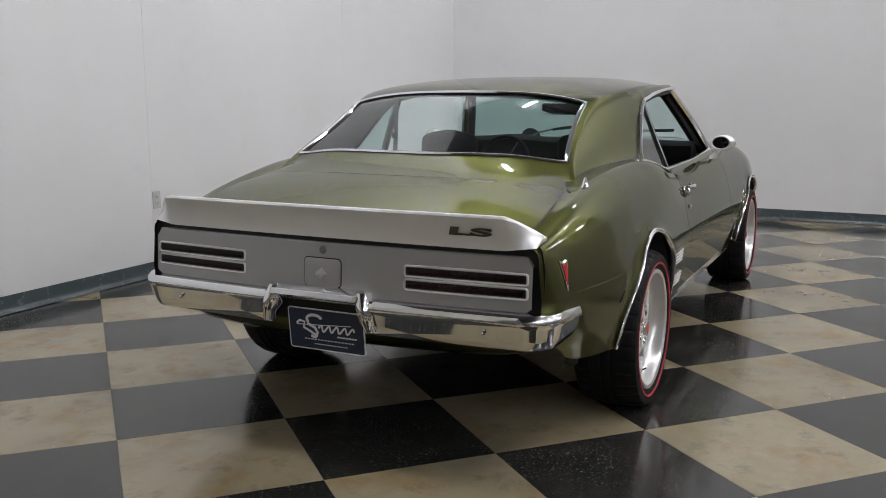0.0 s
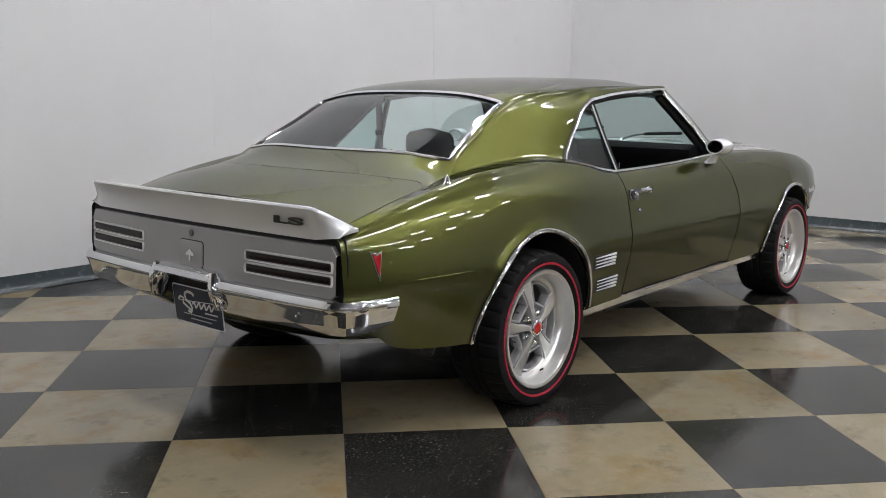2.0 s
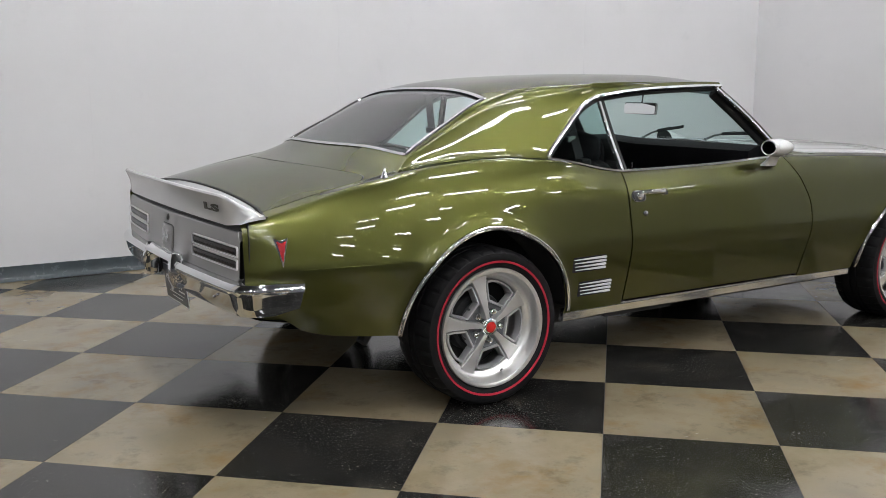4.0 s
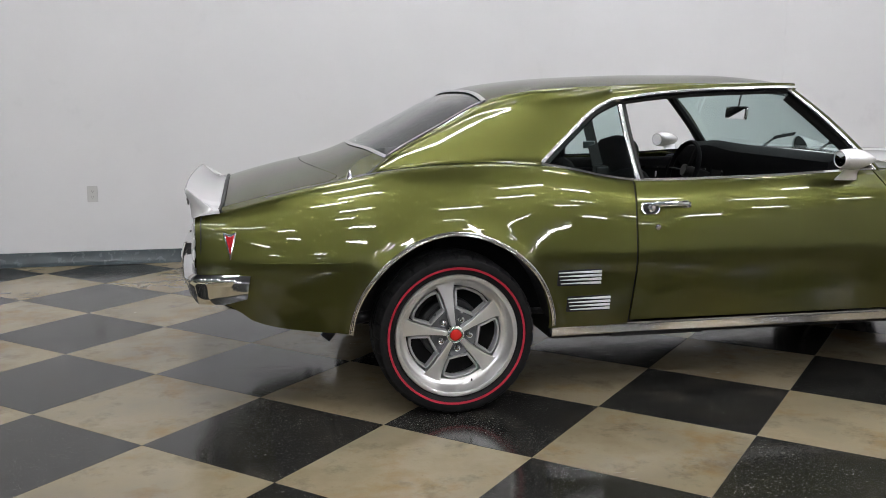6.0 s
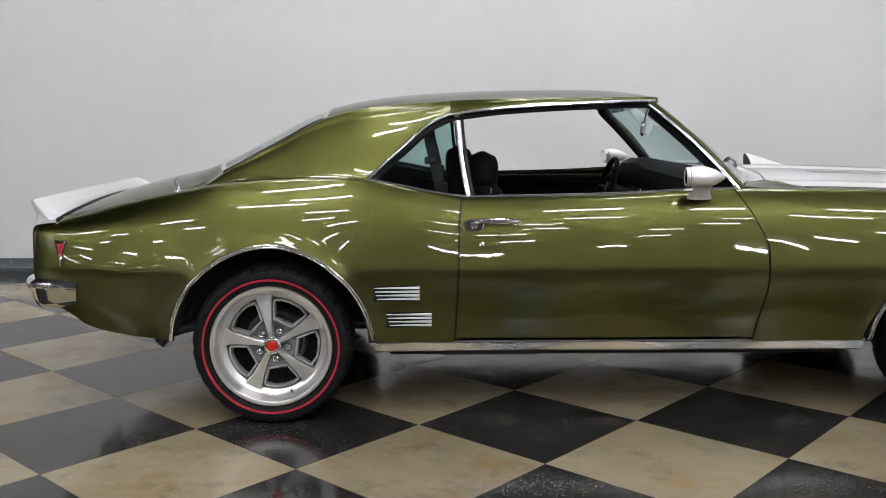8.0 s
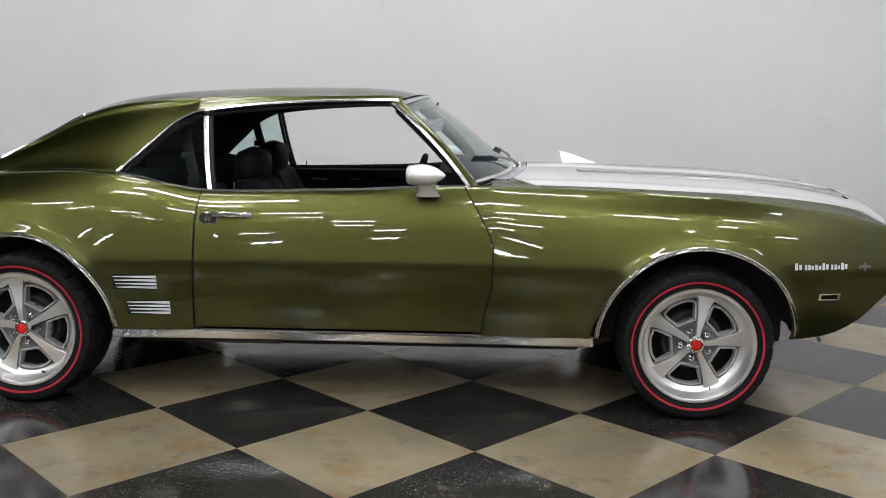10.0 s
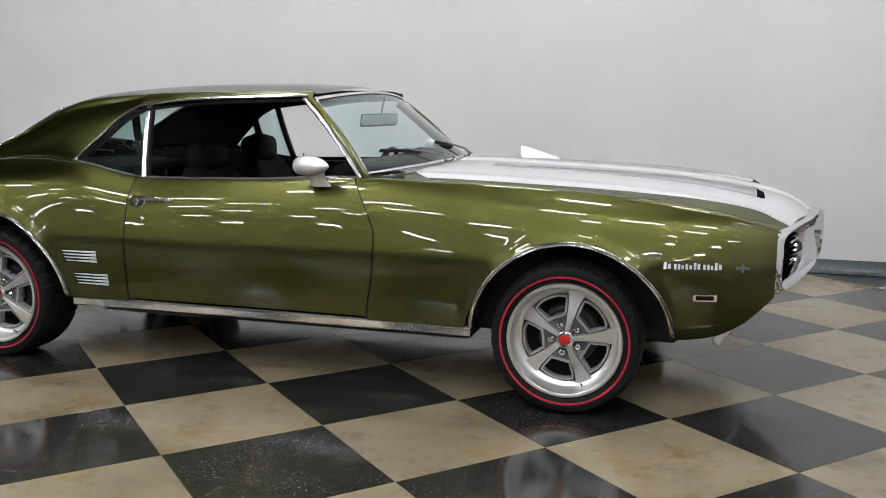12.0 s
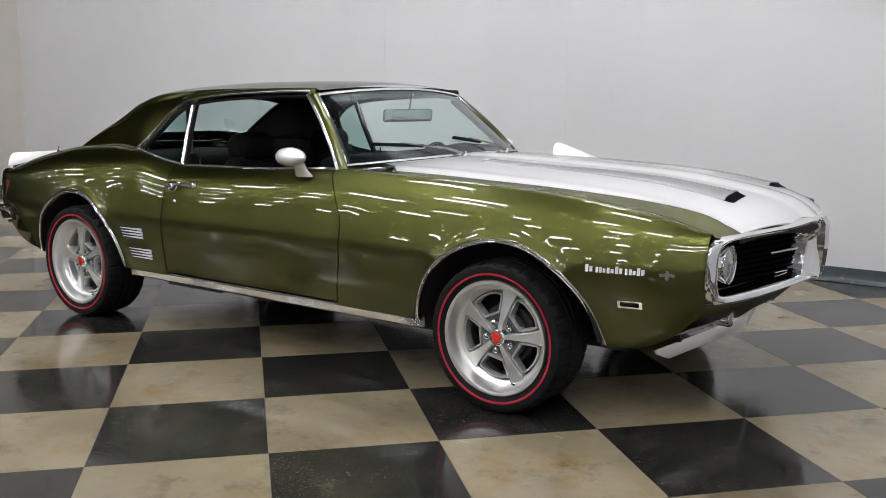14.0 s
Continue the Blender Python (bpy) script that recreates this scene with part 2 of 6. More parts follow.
def grid(rows, close_u=False, close_v=False, outward=None, cap=False):
    """A sheet of quads through rows of points. outward: a direction that its faces should look to."""
    bm = bmesh.new()
    vs = [[bm.verts.new(p) for p in row] for row in rows]
    nu, nv = len(vs), len(vs[0])
    for i in range(nu if close_u else nu - 1):
        for j in range(nv if close_v else nv - 1):
            q = (vs[i][j], vs[(i + 1) % nu][j], vs[(i + 1) % nu][(j + 1) % nv], vs[i][(j + 1) % nv])
            if len(set(q)) == 4:
                bm.faces.new(q)
    if cap:
        bm.faces.new(vs[0][::-1]), bm.faces.new(vs[-1])
    if outward is not None:
        bmesh.ops.remove_doubles(bm, verts=bm.verts, dist=1e-6)
        bm.normal_update()
        total = sum((f.normal * f.calc_area() for f in bm.faces), Vector())
        if total.dot(Vector(outward)) < 0:
            bmesh.ops.reverse_faces(bm, faces=bm.faces)
    else:
        bmesh.ops.recalc_face_normals(bm, faces=bm.faces)
    return bm


def box(bm, x0, x1, y0, y1, z0, z1):
    x0, x1, y0, y1, z0, z1 = min(x0, x1), max(x0, x1), min(y0, y1), max(y0, y1), min(z0, z1), max(z0, z1)
    v = [bm.verts.new((x, y, z)) for x in (x0, x1) for y in (y0, y1) for z in (z0, z1)]
    for q in ((0, 1, 3, 2), (4, 6, 7, 5), (0, 4, 5, 1), (2, 3, 7, 6), (0, 2, 6, 4), (1, 5, 7, 3)):
        bm.faces.new([v[i] for i in q])
    return bm


def boxes(*spans):
    bm = bmesh.new()
    for s in spans:
        box(bm, *s)
    return bm


def prism(outline, depth, at):
    """A flat outline of (a, b) pushed to a depth d; at(a, b, d) gives the place."""
    bm = bmesh.new()
    lo, hi = [[bm.verts.new(at(a, b, d)) for a, b in outline] for d in (0.0, depth)]
    bm.faces.new(lo), bm.faces.new(hi[::-1])
    for i in range(len(outline)):
        bm.faces.new((lo[i], hi[i], hi[i - 1], lo[i - 1]))
    bmesh.ops.recalc_face_normals(bm, faces=bm.faces)
    return bm


def rounded(w, h, r, n=5):
    """The outline of a rounded rectangle about the origin."""
    out = []
    for cx, cy, a0 in ((w - r, h - r, 0), (r - w, h - r, 90), (r - w, r - h, 180), (w - r, r - h, 270)):
        for k in range(n + 1):
            a = radians(a0 + 90 * k / n)
            out.append((cx + r * math.cos(a), cy + r * math.sin(a)))
    return out


def lathe(profile, n, place, close=True):
    """Turns a profile of (radius, offset) round an axis; place(radius, angle, offset) gives the place."""
    return grid([[place(r, 2 * math.pi * k / n, o) for r, o in profile] for k in range(n)], close_u=True, close_v=close)


def sweep(path, profile, up=(0, 0, 1), closed=False, cap=True, scale=None):
    """Carries a profile of (side, up) along a path of points."""
    path = [Vector(p) for p in path]
    rows, n = [], len(path)
    for i, p in enumerate(path):
        a = path[(i - 1) % n] if closed or i else p
        b = path[(i + 1) % n] if closed or i < n - 1 else p
        t = (b - a).normalized()
        side = t.cross(Vector(up))
        side = side.normalized() if side.length > 1e-6 else Vector((0, 1, 0))
        top = side.cross(t)
        k = scale(i / (n - 1)) if scale else 1.0
        rows.append([p + side * (s * k) + top * (u * k) for s, u in profile])
    return grid(rows, close_u=closed, close_v=True, cap=cap and not closed)


def ring(r, n=8, ry=None):
    return [(r * math.cos(2 * math.pi * k / n), (ry or r) * math.sin(2 * math.pi * k / n)) for k in range(n)]


def curve(*pairs):
    """A smooth line through (x, value) pairs that never overshoots."""
    xs, ys = np.array(pairs, float).T
    h, d = np.diff(xs), np.diff(ys) / np.diff(xs)
    m = np.zeros(len(xs))
    m[0], m[-1] = d[0], d[-1]
    for i in range(1, len(xs) - 1):
        if d[i - 1] * d[i] > 0:
            w1, w2 = 2 * h[i] + h[i - 1], h[i] + 2 * h[i - 1]
            m[i] = (w1 + w2) / (w1 / d[i - 1] + w2 / d[i])

    def f(x):
        x = min(max(x, xs[0]), xs[-1])
        i = min(int(np.searchsorted(xs, x, side="right")) - 1, len(xs) - 2)
        t = (x - xs[i]) / h[i]
        return float(ys[i] * (1 + 2 * t) * (1 - t) ** 2 + h[i] * m[i] * t * (1 - t) ** 2 + ys[i + 1] * t * t * (3 - 2 * t) + h[i] * m[i + 1] * t * t * (t - 1))

    return f


def spline(points, per=8):
    """Points along a round line through the given ones, with the numbers of the given ones."""
    p = [Vector(q) for q in points]
    p = [2 * p[0] - p[1], *p, 2 * p[-1] - p[-2]]
    out, marks = [], [0]
    for i in range(1, len(p) - 2):
        a, b, c, d = p[i - 1 : i + 3]
        for k in range(per):
            t = k / per
            out.append(0.5 * (2 * b + (c - a) * t + (2 * a - 5 * b + 4 * c - d) * t * t + (3 * b - a - 3 * c + d) * t**3))
        marks.append(len(out))
    return [*out, p[-2]], marks


def resample(pts, n):
    """n points at even steps along a line of points."""
    d = np.r_[0, np.cumsum([(b - a).length for a, b in zip(pts, pts[1:])])]
    want = np.linspace(0, d[-1], n)
    cols = [np.interp(want, d, [p[k] for p in pts]) for k in range(len(pts[0]))]
    return [Vector(c) for c in zip(*cols)]


def mix(a, b, t):
    return a + (b - a) * t


def span(a, b, n):
    return [a + (b - a) * k / (n - 1) for k in range(n)]


# ---- room ----
HALL_X0, HALL_X1 = -33.0, 12.5
ROOM_X0, ROOM_X1, ROOM_Y0, ROOM_Y1, ROOM_H = -6.55, 5.85, -27.0, 2.72, 6.4
tagged(part("wall_back", boxes((ROOM_X0 - 0.2, ROOM_X1 + 0.2, ROOM_Y1, ROOM_Y1 + 0.2, -0.1, ROOM_H)), WALL, smooth=0), "off-white painted plasterboard wall behind the car", "wall", kind="structure")
tagged(part("wall_front", boxes((ROOM_X1, ROOM_X1 + 0.2, -4.3, ROOM_Y1, -0.1, ROOM_H)), WALL, smooth=0), "off-white painted plasterboard wall beyond the nose", "wall", kind="structure")
tagged(part("wall_rear", boxes((ROOM_X0 - 0.2, ROOM_X0, 0.6, ROOM_Y1, -0.1, ROOM_H)), WALL_WARM, smooth=0), "cream painted wall beyond the tail", "wall", kind="structure")
# Walls added out of view to close the hall; the dark ones dim reflections.
tagged(part("wall_side", boxes((HALL_X0 - 0.2, HALL_X0, ROOM_Y0, 0.6, -0.1, ROOM_H)), UNSEEN_DARK, smooth=0), "unseen wall added to close the hall beyond the tail, dark for reflections", "wall", kind="structure")
tagged(part("wall_return", boxes((HALL_X0 - 0.2, ROOM_X0 - 0.2, 0.6, 0.8, -0.1, ROOM_H)), UNSEEN_DARK, smooth=0), "unseen return wall added to the hall, dark for reflections", "wall", kind="structure")
tagged(part("wall_side", boxes((HALL_X1, HALL_X1 + 0.2, ROOM_Y0, -4.3, -0.1, ROOM_H)), WALL_WARM, smooth=0), "unseen cream wall added to close the hall beyond the nose", "wall", kind="structure")
tagged(part("wall_return", boxes((ROOM_X1 + 0.2, HALL_X1 + 0.2, -4.3, -4.1, -0.1, ROOM_H)), UNSEEN_DARK, smooth=0), "unseen return wall added to the hall, dark for reflections", "wall", kind="structure")
tagged(part("wall_far", boxes((HALL_X0 - 0.2, HALL_X1 + 0.2, ROOM_Y0 - 0.2, ROOM_Y0, -0.1, ROOM_H)), UNSEEN_DARK, smooth=0), "unseen wall added to close the hall, dark for reflections", "wall", kind="structure")
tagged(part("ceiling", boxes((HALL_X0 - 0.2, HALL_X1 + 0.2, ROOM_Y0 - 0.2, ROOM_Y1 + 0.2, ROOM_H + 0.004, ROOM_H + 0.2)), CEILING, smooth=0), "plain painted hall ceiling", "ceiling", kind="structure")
COVE_PROFILE = ((0.0, 0.004), (0.030, 0.004), (0.028, 0.009), (0.016, 0.018), (0.008, 0.032), (0.005, 0.098), (0.004, 0.102), (0.0, 0.102))


def cove(name, a, b, out):
    rows = [[Vector((p[0] + out[0] * d, p[1] + out[1] * d, z)) for d, z in COVE_PROFILE] for p in (a, b)]
    tagged(part(name, grid(rows, close_v=True, cap=True), COVE), "slate-grey vinyl cove base along the wall", "baseboard", kind="structure")


cove("baseboard", (ROOM_X0, ROOM_Y1), (ROOM_X1, ROOM_Y1), (0, -1))
cove("baseboard", (ROOM_X1, -4.3), (ROOM_X1, ROOM_Y1 - 0.023), (-1, 0))
cove("baseboard", (ROOM_X0, 0.6), (ROOM_X0, ROOM_Y1 - 0.023), (1, 0))


def wall_socket(x, z):
    at = lambda a, b, d: (x + a, ROOM_Y1 - 0.002 - d, z + b)
    plate = part("wall_socket", prism(rounded(0.036, 0.058, 0.004), 0.006, at), PLASTIC, bevel=0.002)
    for s in (0.021, -0.021):
        face = part("outlet", prism(rounded(0.016, 0.014, 0.011), 0.009, lambda a, b, d: at(a, b + s, d)), PLASTIC, plate)
        part("slot", boxes((x - 0.007, x - 0.005, ROOM_Y1 - 0.0125, ROOM_Y1 - 0.008, z + s - 0.003, z + s + 0.006), (x + 0.005, x + 0.007, ROOM_Y1 - 0.0125, ROOM_Y1 - 0.008, z + s - 0.003, z + s + 0.006), (x - 0.002, x + 0.002, ROOM_Y1 - 0.0125, ROOM_Y1 - 0.008, z + s - 0.010, z + s - 0.006)), SOCKET_DARK, face, smooth=0)
    return tagged(plate, "white plastic double wall socket low on the wall", "wall socket", "wall sockets")


for x in (-0.70, 1.12, 3.55):
    tagged(part("trim", boxes((x - 0.012, x + 0.012, ROOM_Y1 - 0.0016, ROOM_Y1 + 0.01, 0.103, ROOM_H - 0.01)), WALL, smooth=0), "faint taped joint in the wall board", "wall joint", kind="structure")
wall_socket(-1.86, 0.515)
wall_socket(1.15, 0.515)


def strip_light(x, y, z, r=0.070):
    """A batten with one bright tube under the ceiling."""
    body = part("strip_light", boxes((x - 0.46, x + 0.46, y - 0.10, y + 0.10, z, z + 0.06)), HOUSING, smooth=0, bevel=0.008)
    part("tube", sweep([(x - 0.42, y, z - r - 0.002), (x + 0.42, y, z - r - 0.002)], ring(r, 12)), TUBE, body, "lit white tube")
    return tagged(body, "white batten with one bright tube fixed under the ceiling", "strip light", "ceiling strip lights")


for row in range(8):
    for col in range(-9, 2):
        if row > 1 or col > -2:
            strip_light(2.6 + 3.6 * col - (0.5 if row % 2 else 0.0), -1.3 - 3.2 * row, ROOM_H - 0.06, 0.092 if row < 3 and col > -4 else 0.055 if row < 5 and col > -5 else 0.030)
    if row > 1:
        strip_light(9.8, -1.3 - 3.2 * row, ROOM_H - 0.06, 0.055)
for x, y in ((-0.8, -3.4), (3.9, -5.6)):
    strip_light(x, y, ROOM_H - 0.06, 0.092)
for col in range(3):
    strip_light(-1.0 + 2.6 * col, 1.5, ROOM_H - 0.06, 0.092)


# ---- car: lines of the body (x forward from the rear axle, y half-width, z up) ----
top_y = curve((-0.96, 0.700), (-0.6, 0.688), (-0.44, 0.672), (-0.3, 0.645), (-0.21, 0.650), (0, 0.676), (0.2, 0.708), (0.37, 0.738), (0.6, 0.763), (0.78, 0.765), (1.3, 0.77), (1.85, 0.765), (1.95, 0.748), (2.2, 0.73), (2.75, 0.718), (3.1, 0.705), (3.3, 0.69), (3.52, 0.672))
top_z = curve((-0.96, 0.775), (-0.8, 0.815), (-0.6, 0.862), (-0.4, 0.898), (-0.3, 0.914), (-0.2, 0.930), (0, 0.950), (0.2, 0.957), (0.37, 0.947), (0.5, 0.925), (0.64, 0.896), (0.78, 0.880), (1.3, 0.888), (1.85, 0.91), (2.2, 0.905), (2.75, 0.882), (3.1, 0.85), (3.3, 0.816), (3.42, 0.784), (3.52, 0.746))
crest_y = curve((-0.96, 0.752), (-0.8, 0.757), (-0.4, 0.752), (-0.15, 0.746), (0.15, 0.758), (0.37, 0.785), (0.6, 0.795), (0.78, 0.793), (1.3, 0.797), (1.85, 0.79), (2.2, 0.775), (2.75, 0.768), (3.1, 0.755), (3.3, 0.738), (3.52, 0.712))
crest_z = curve((-0.96, 0.755), (-0.8, 0.79), (-0.6, 0.848), (-0.4, 0.893), (-0.15, 0.932), (0.15, 0.944), (0.37, 0.930), (0.5, 0.912), (0.64, 0.885), (0.78, 0.870), (1.3, 0.878), (1.85, 0.899), (2.2, 0.894), (2.75, 0.872), (3.1, 0.84), (3.3, 0.81), (3.52, 0.76))
wide_y = curve((-0.96, 0.768), (-0.935, 0.784), (-0.89, 0.800), (-0.8, 0.82), (-0.6, 0.858), (-0.4, 0.885), (-0.15, 0.902), (0.15, 0.905), (0.37, 0.897), (0.6, 0.89), (0.78, 0.887), (1.3, 0.888), (1.85, 0.89), (2.2, 0.893), (2.75, 0.895), (3.1, 0.866), (3.3, 0.83), (3.52, 0.765))
bot_z = curve((-0.96, 0.48), (-0.88, 0.455), (-0.816, 0.425), (-0.75, 0.378), (-0.6, 0.345), (-0.4, 0.328), (0, 0.315), (2.75, 0.313), (3.15, 0.304), (3.28, 0.318), (3.40, 0.375), (3.52, 0.50))
door_rear = curve((0.30, 0.712), (0.56, 0.727), (0.78, 0.732), (0.90, 0.745))
door_front = curve((0.30, 1.885), (0.40, 1.90), (0.55, 1.93), (0.665, 1.932), (0.796, 1.885), (0.92, 1.81))
ARCHES = ((-0.004, 0.31, 0.390, 0.388, 1.9), (2.748, 0.30, 0.396, 0.382, 1.95))


def arch_level(x, z):
    """1 on the edge of the nearer wheel arch, more outside it."""
    return min(((abs(x - cx) / a) ** n + (max(z - cz, 0) / b) ** n) ** (1 / n) for cx, cz, a, b, n in ARCHES)


def arch_points(cx, cz, a, b, n, steps=33):
    """The edge of a wheel arch from its rear foot over the top to its front foot."""
    out = []
    for k in range(steps):
        t = math.pi * k / (steps - 1)
        c, s = math.cos(t), math.sin(t)
        out.append((cx - a * math.copysign(abs(c) ** (2 / n), c), cz + b * abs(s) ** (2 / n)))
    return out


roof_z = curve((-0.30, 0.998), (-0.1, 1.102), (0.083, 1.196), (0.19, 1.234), (0.35, 1.268), (0.62, 1.295), (1.0, 1.309), (1.3, 1.310), (1.45, 1.301), (1.6, 1.277))
edge_y = curve((-0.30, 0.645), (-0.215, 0.607), (0.17, 0.550), (0.4, 0.575), (0.75, 0.595), (1.2, 0.585), (1.5, 0.565), (1.6, 0.555))
edge_z = curve((-0.30, 0.914), (-0.215, 0.978), (0, 1.094), (0.17, 1.182), (0.3, 1.222), (0.45, 1.244), (0.6, 1.254), (0.9, 1.266), (1.2, 1.270), (1.5, 1.264), (1.6, 1.256))
rail_y = curve((0.60, 0.665), (0.75, 0.655), (0.9, 0.648), (1.2, 0.636), (1.55, 0.608))
rail_z = curve((0.60, 1.185), (0.75, 1.203), (0.9, 1.221), (1.2, 1.239), (1.5, 1.247), (1.55, 1.245))
window_rear = curve((0.37, 0.945), (0.5, 1.062), (0.62, 1.162), (0.70, 1.199))


def roof_points(x):
    """The greenhouse in one cross-section: crown, shoulder, pillar and the foot where the pillar flares into the wing."""
    c, e = Vector((0, roof_z(x))), Vector((edge_y(x), edge_z(x)))
    m = Vector((e.x * 0.60, mix(c.y, e.y, 0.20)))
    low, crest = Vector((top_y(x), top_z(x))), Vector((crest_y(x), crest_z(x)))
    tall = min(1.0, max(0.0, (e.y - low.y) / 0.16))
    mid = mix(e, low, 0.48) + Vector((0.005, 0.003)) * tall
    if x >= 0.70:
        mid = Vector((rail_y(x), rail_z(x)))
    else:
        t = max(0.0, min(1.0, (x - 0.25) / 0.45)) ** 2
        mid = mid + (Vector((rail_y(0.7), rail_z(0.7))) - mid) * t
    way = (mid - e).normalized() if (mid - e).length > 1e-5 else Vector((1, 0))
    turn = e + (mid - e) * 0.38 + Vector((-way.y, way.x)) * (0.007 * tall)
    toe = mid + (low - mid) * 0.74 + Vector((-0.007, -0.002)) * tall
    return [Vector((-m.x, m.y)), c, m, e, turn, mid, toe, low, crest]


def roof_line(x):
    """From the middle to the shoulder, and from there down the side."""
    pts, marks = spline(roof_points(x), 10)
    return pts[marks[1] : marks[3] + 1], pts[marks[3] : marks[5] + 1] if x >= 0.70 else pts[marks[3] : marks[7] + 1]


def body_line(x):
    """The skin's line in one cross-section, (y, z) from the top seam down to the sill."""
    w, zb = wide_y(x), bot_z(x)
    c = Vector((crest_y(x), crest_z(x)))
    ws = Vector((w, 0.60))
    tuck = (1 + 1.8 * max(0.0, -0.35 - x)) * (0.60 - zb) / 0.285
    ctrl = [Vector((top_y(x), top_z(x))), c, Vector((mix(w, c.x, 0.34), mix(0.60, c.y, 0.66))), ws, Vector((w - 0.005 * tuck, mix(zb, 0.60, 0.5))), Vector((w - 0.020 * tuck, zb))]
    ghost = ctrl[0] * 2 - c
    t = max(0.0, min(1.0, (0.44 - x) / 0.12, (x + 0.34) / 0.12))
    if t > 0:
        ghost = ghost + (roof_points(x)[6] - ghost) * (t * t * (3 - 2 * t))
    pts, marks = spline([ghost] + ctrl, 8)
    pts = pts[marks[1] :]
    nose = max(0.0, min(1.0, (x - 2.90) / 0.20))
    nose = nose * nose * (3 - 2 * nose)
    for p in pts:
        p.x -= 0.072 * max(0.0, 0.604 - p.y)
        p.x -= nose * (0.16 * max(0.0, 0.62 - p.y) + 1.2 * max(0.0, 0.40 - p.y) ** 2)
        rise = max(0.0, min(1.0, (p.y - 0.604) / (c.y - 0.604)))
        p.x -= 0.105 * (c.y - 0.604) * rise * (1 - rise)
        p.x += 0.011 * math.exp(-((max(arch_level(x, p.y) - 1.0, 0) * 0.39 / 0.03) ** 2)) * (1 if p.y > 0.32 else 0.4)
    return pts


def clipped(pts, zb):
    out = [pts[0]]
    for a, b in zip(pts, pts[1:]):
        if b.y < zb:
            out.append(a + (b - a) * ((a.y - zb) / max(a.y - b.y, 1e-6)))
            break
        out.append(b)
    return out


def floor_line(x):
    """Where a side panel ends below: at the sill or at a wheel arch."""
    z = bot_z(x)
    for cx, cz, a, b, n in ARCHES:
        if abs(x - cx) < a:
            z = max(z, cz + b * (1 - (abs(x - cx) / a) ** n) ** (1 / n))
    return z


def side_panel(name, xl, xr, columns, s, parent, label, foot=floor_line, material=GREEN):
    rows = []
    for xb in columns:
        u = (xb - xl(0.6)) / (xr(0.6) - xl(0.6))
        first = resample(clipped(body_line(xb), foot(xb)), 30)
        row = []
        for k, p in enumerate(first):
            x = mix(xl(p.y), xr(p.y), u)
            q = p if abs(x - xb) < 1e-4 else resample(clipped(body_line(x), foot(xb)), 30)[k]
            row.append((x, s * q.x, q.y))
        rows.append(row)
    return part(name, grid(rows, outward=(0, s, 0.3)), material, parent, label, solid=0.007, smooth=50)


def columns(x0, x1, n, *arches):
    xs = set(round(x, 4) for x in span(x0, x1, n))
    for arch in arches:
        cx, a = arch[0], arch[2]
        xs = {x for x in xs if not cx - a - 0.01 < x < cx + a + 0.01 or x in (x0, x1)}
        xs |= {round(x, 4) for x, _ in arch_points(*arch, steps=41)} | {round(cx - a - 0.002, 4), round(cx + a + 0.002, 4)}
    return sorted(x for x in xs if x0 <= x <= x1)


car = tagged(new("car"), "olive-green metallic two-door coupe with silver bonnet and red-line tyres", "car")

for s in (-1, 1):
    side_panel("door", lambda z: door_rear(z) + 0.0022, lambda z: door_front(z) - 0.0022, span(door_rear(0.6) + 0.003, door_front(0.6) - 0.004, 26), s, car, "closed olive-green door, window wound down", foot=lambda x: 0.330)
    side_panel("front_wing", lambda z: door_front(z) + 0.0022, lambda z: 3.515, columns(door_front(0.6) + 0.003, 3.515, 34, ARCHES[1]), s, car, "olive-green metallic front wing")

for s in (-1, 1):
    for edge in (door_rear, door_front):
        path = []
        for z in span(0.32, 0.875 if edge is door_rear else 0.895, 22):
            line = body_line(edge(z))
            path.append(Vector((edge(z), s * (float(np.interp(-z, [-p.y for p in line], [p.x for p in line])) - 0.013), z)))
        part("door_seal", sweep(path, ((-0.022, -0.003), (-0.022, 0.003), (0.022, 0.003), (0.022, -0.003)), up=(0, s, 0)), BLACK_TRIM, car, smooth=0)

# ---- car: roof, pillars, rear wings, boot lid ----
def roof_front(y):
    return 1.605 - 0.058 * (y / 0.6) ** 2


def glass_base(y):
    return -0.30 + 0.085 * (y / 0.607) ** 2


def both(half):
    """A row over the whole width from its right half, which starts at the middle."""
    return [Vector((x, -y, z)) for x, y, z in half[::-1]] + [Vector(p) for p in half[1:]]


def seam(x):
    """Where wing and boot panel, or pillar and roof, meet: the place, and the common normal that lets one flow into the other."""
    def line(x):
        return Vector((x, edge_y(x), edge_z(x))) if x > -0.30 else Vector((x, top_y(x), top_z(x)))

    pts = roof_points(x)
    across = pts[4] - pts[2] if x > -0.215 else pts[8] - pts[7] if x < -0.30 else mix(pts[8] - pts[7], pts[4] - pts[2], (x + 0.30) / 0.085)
    n = (line(x + 0.004) - line(x - 0.004)).cross(Vector((0, across.x, across.y)))
    return line(x), n.normalized() * (1 if n.z > 0 else -1)


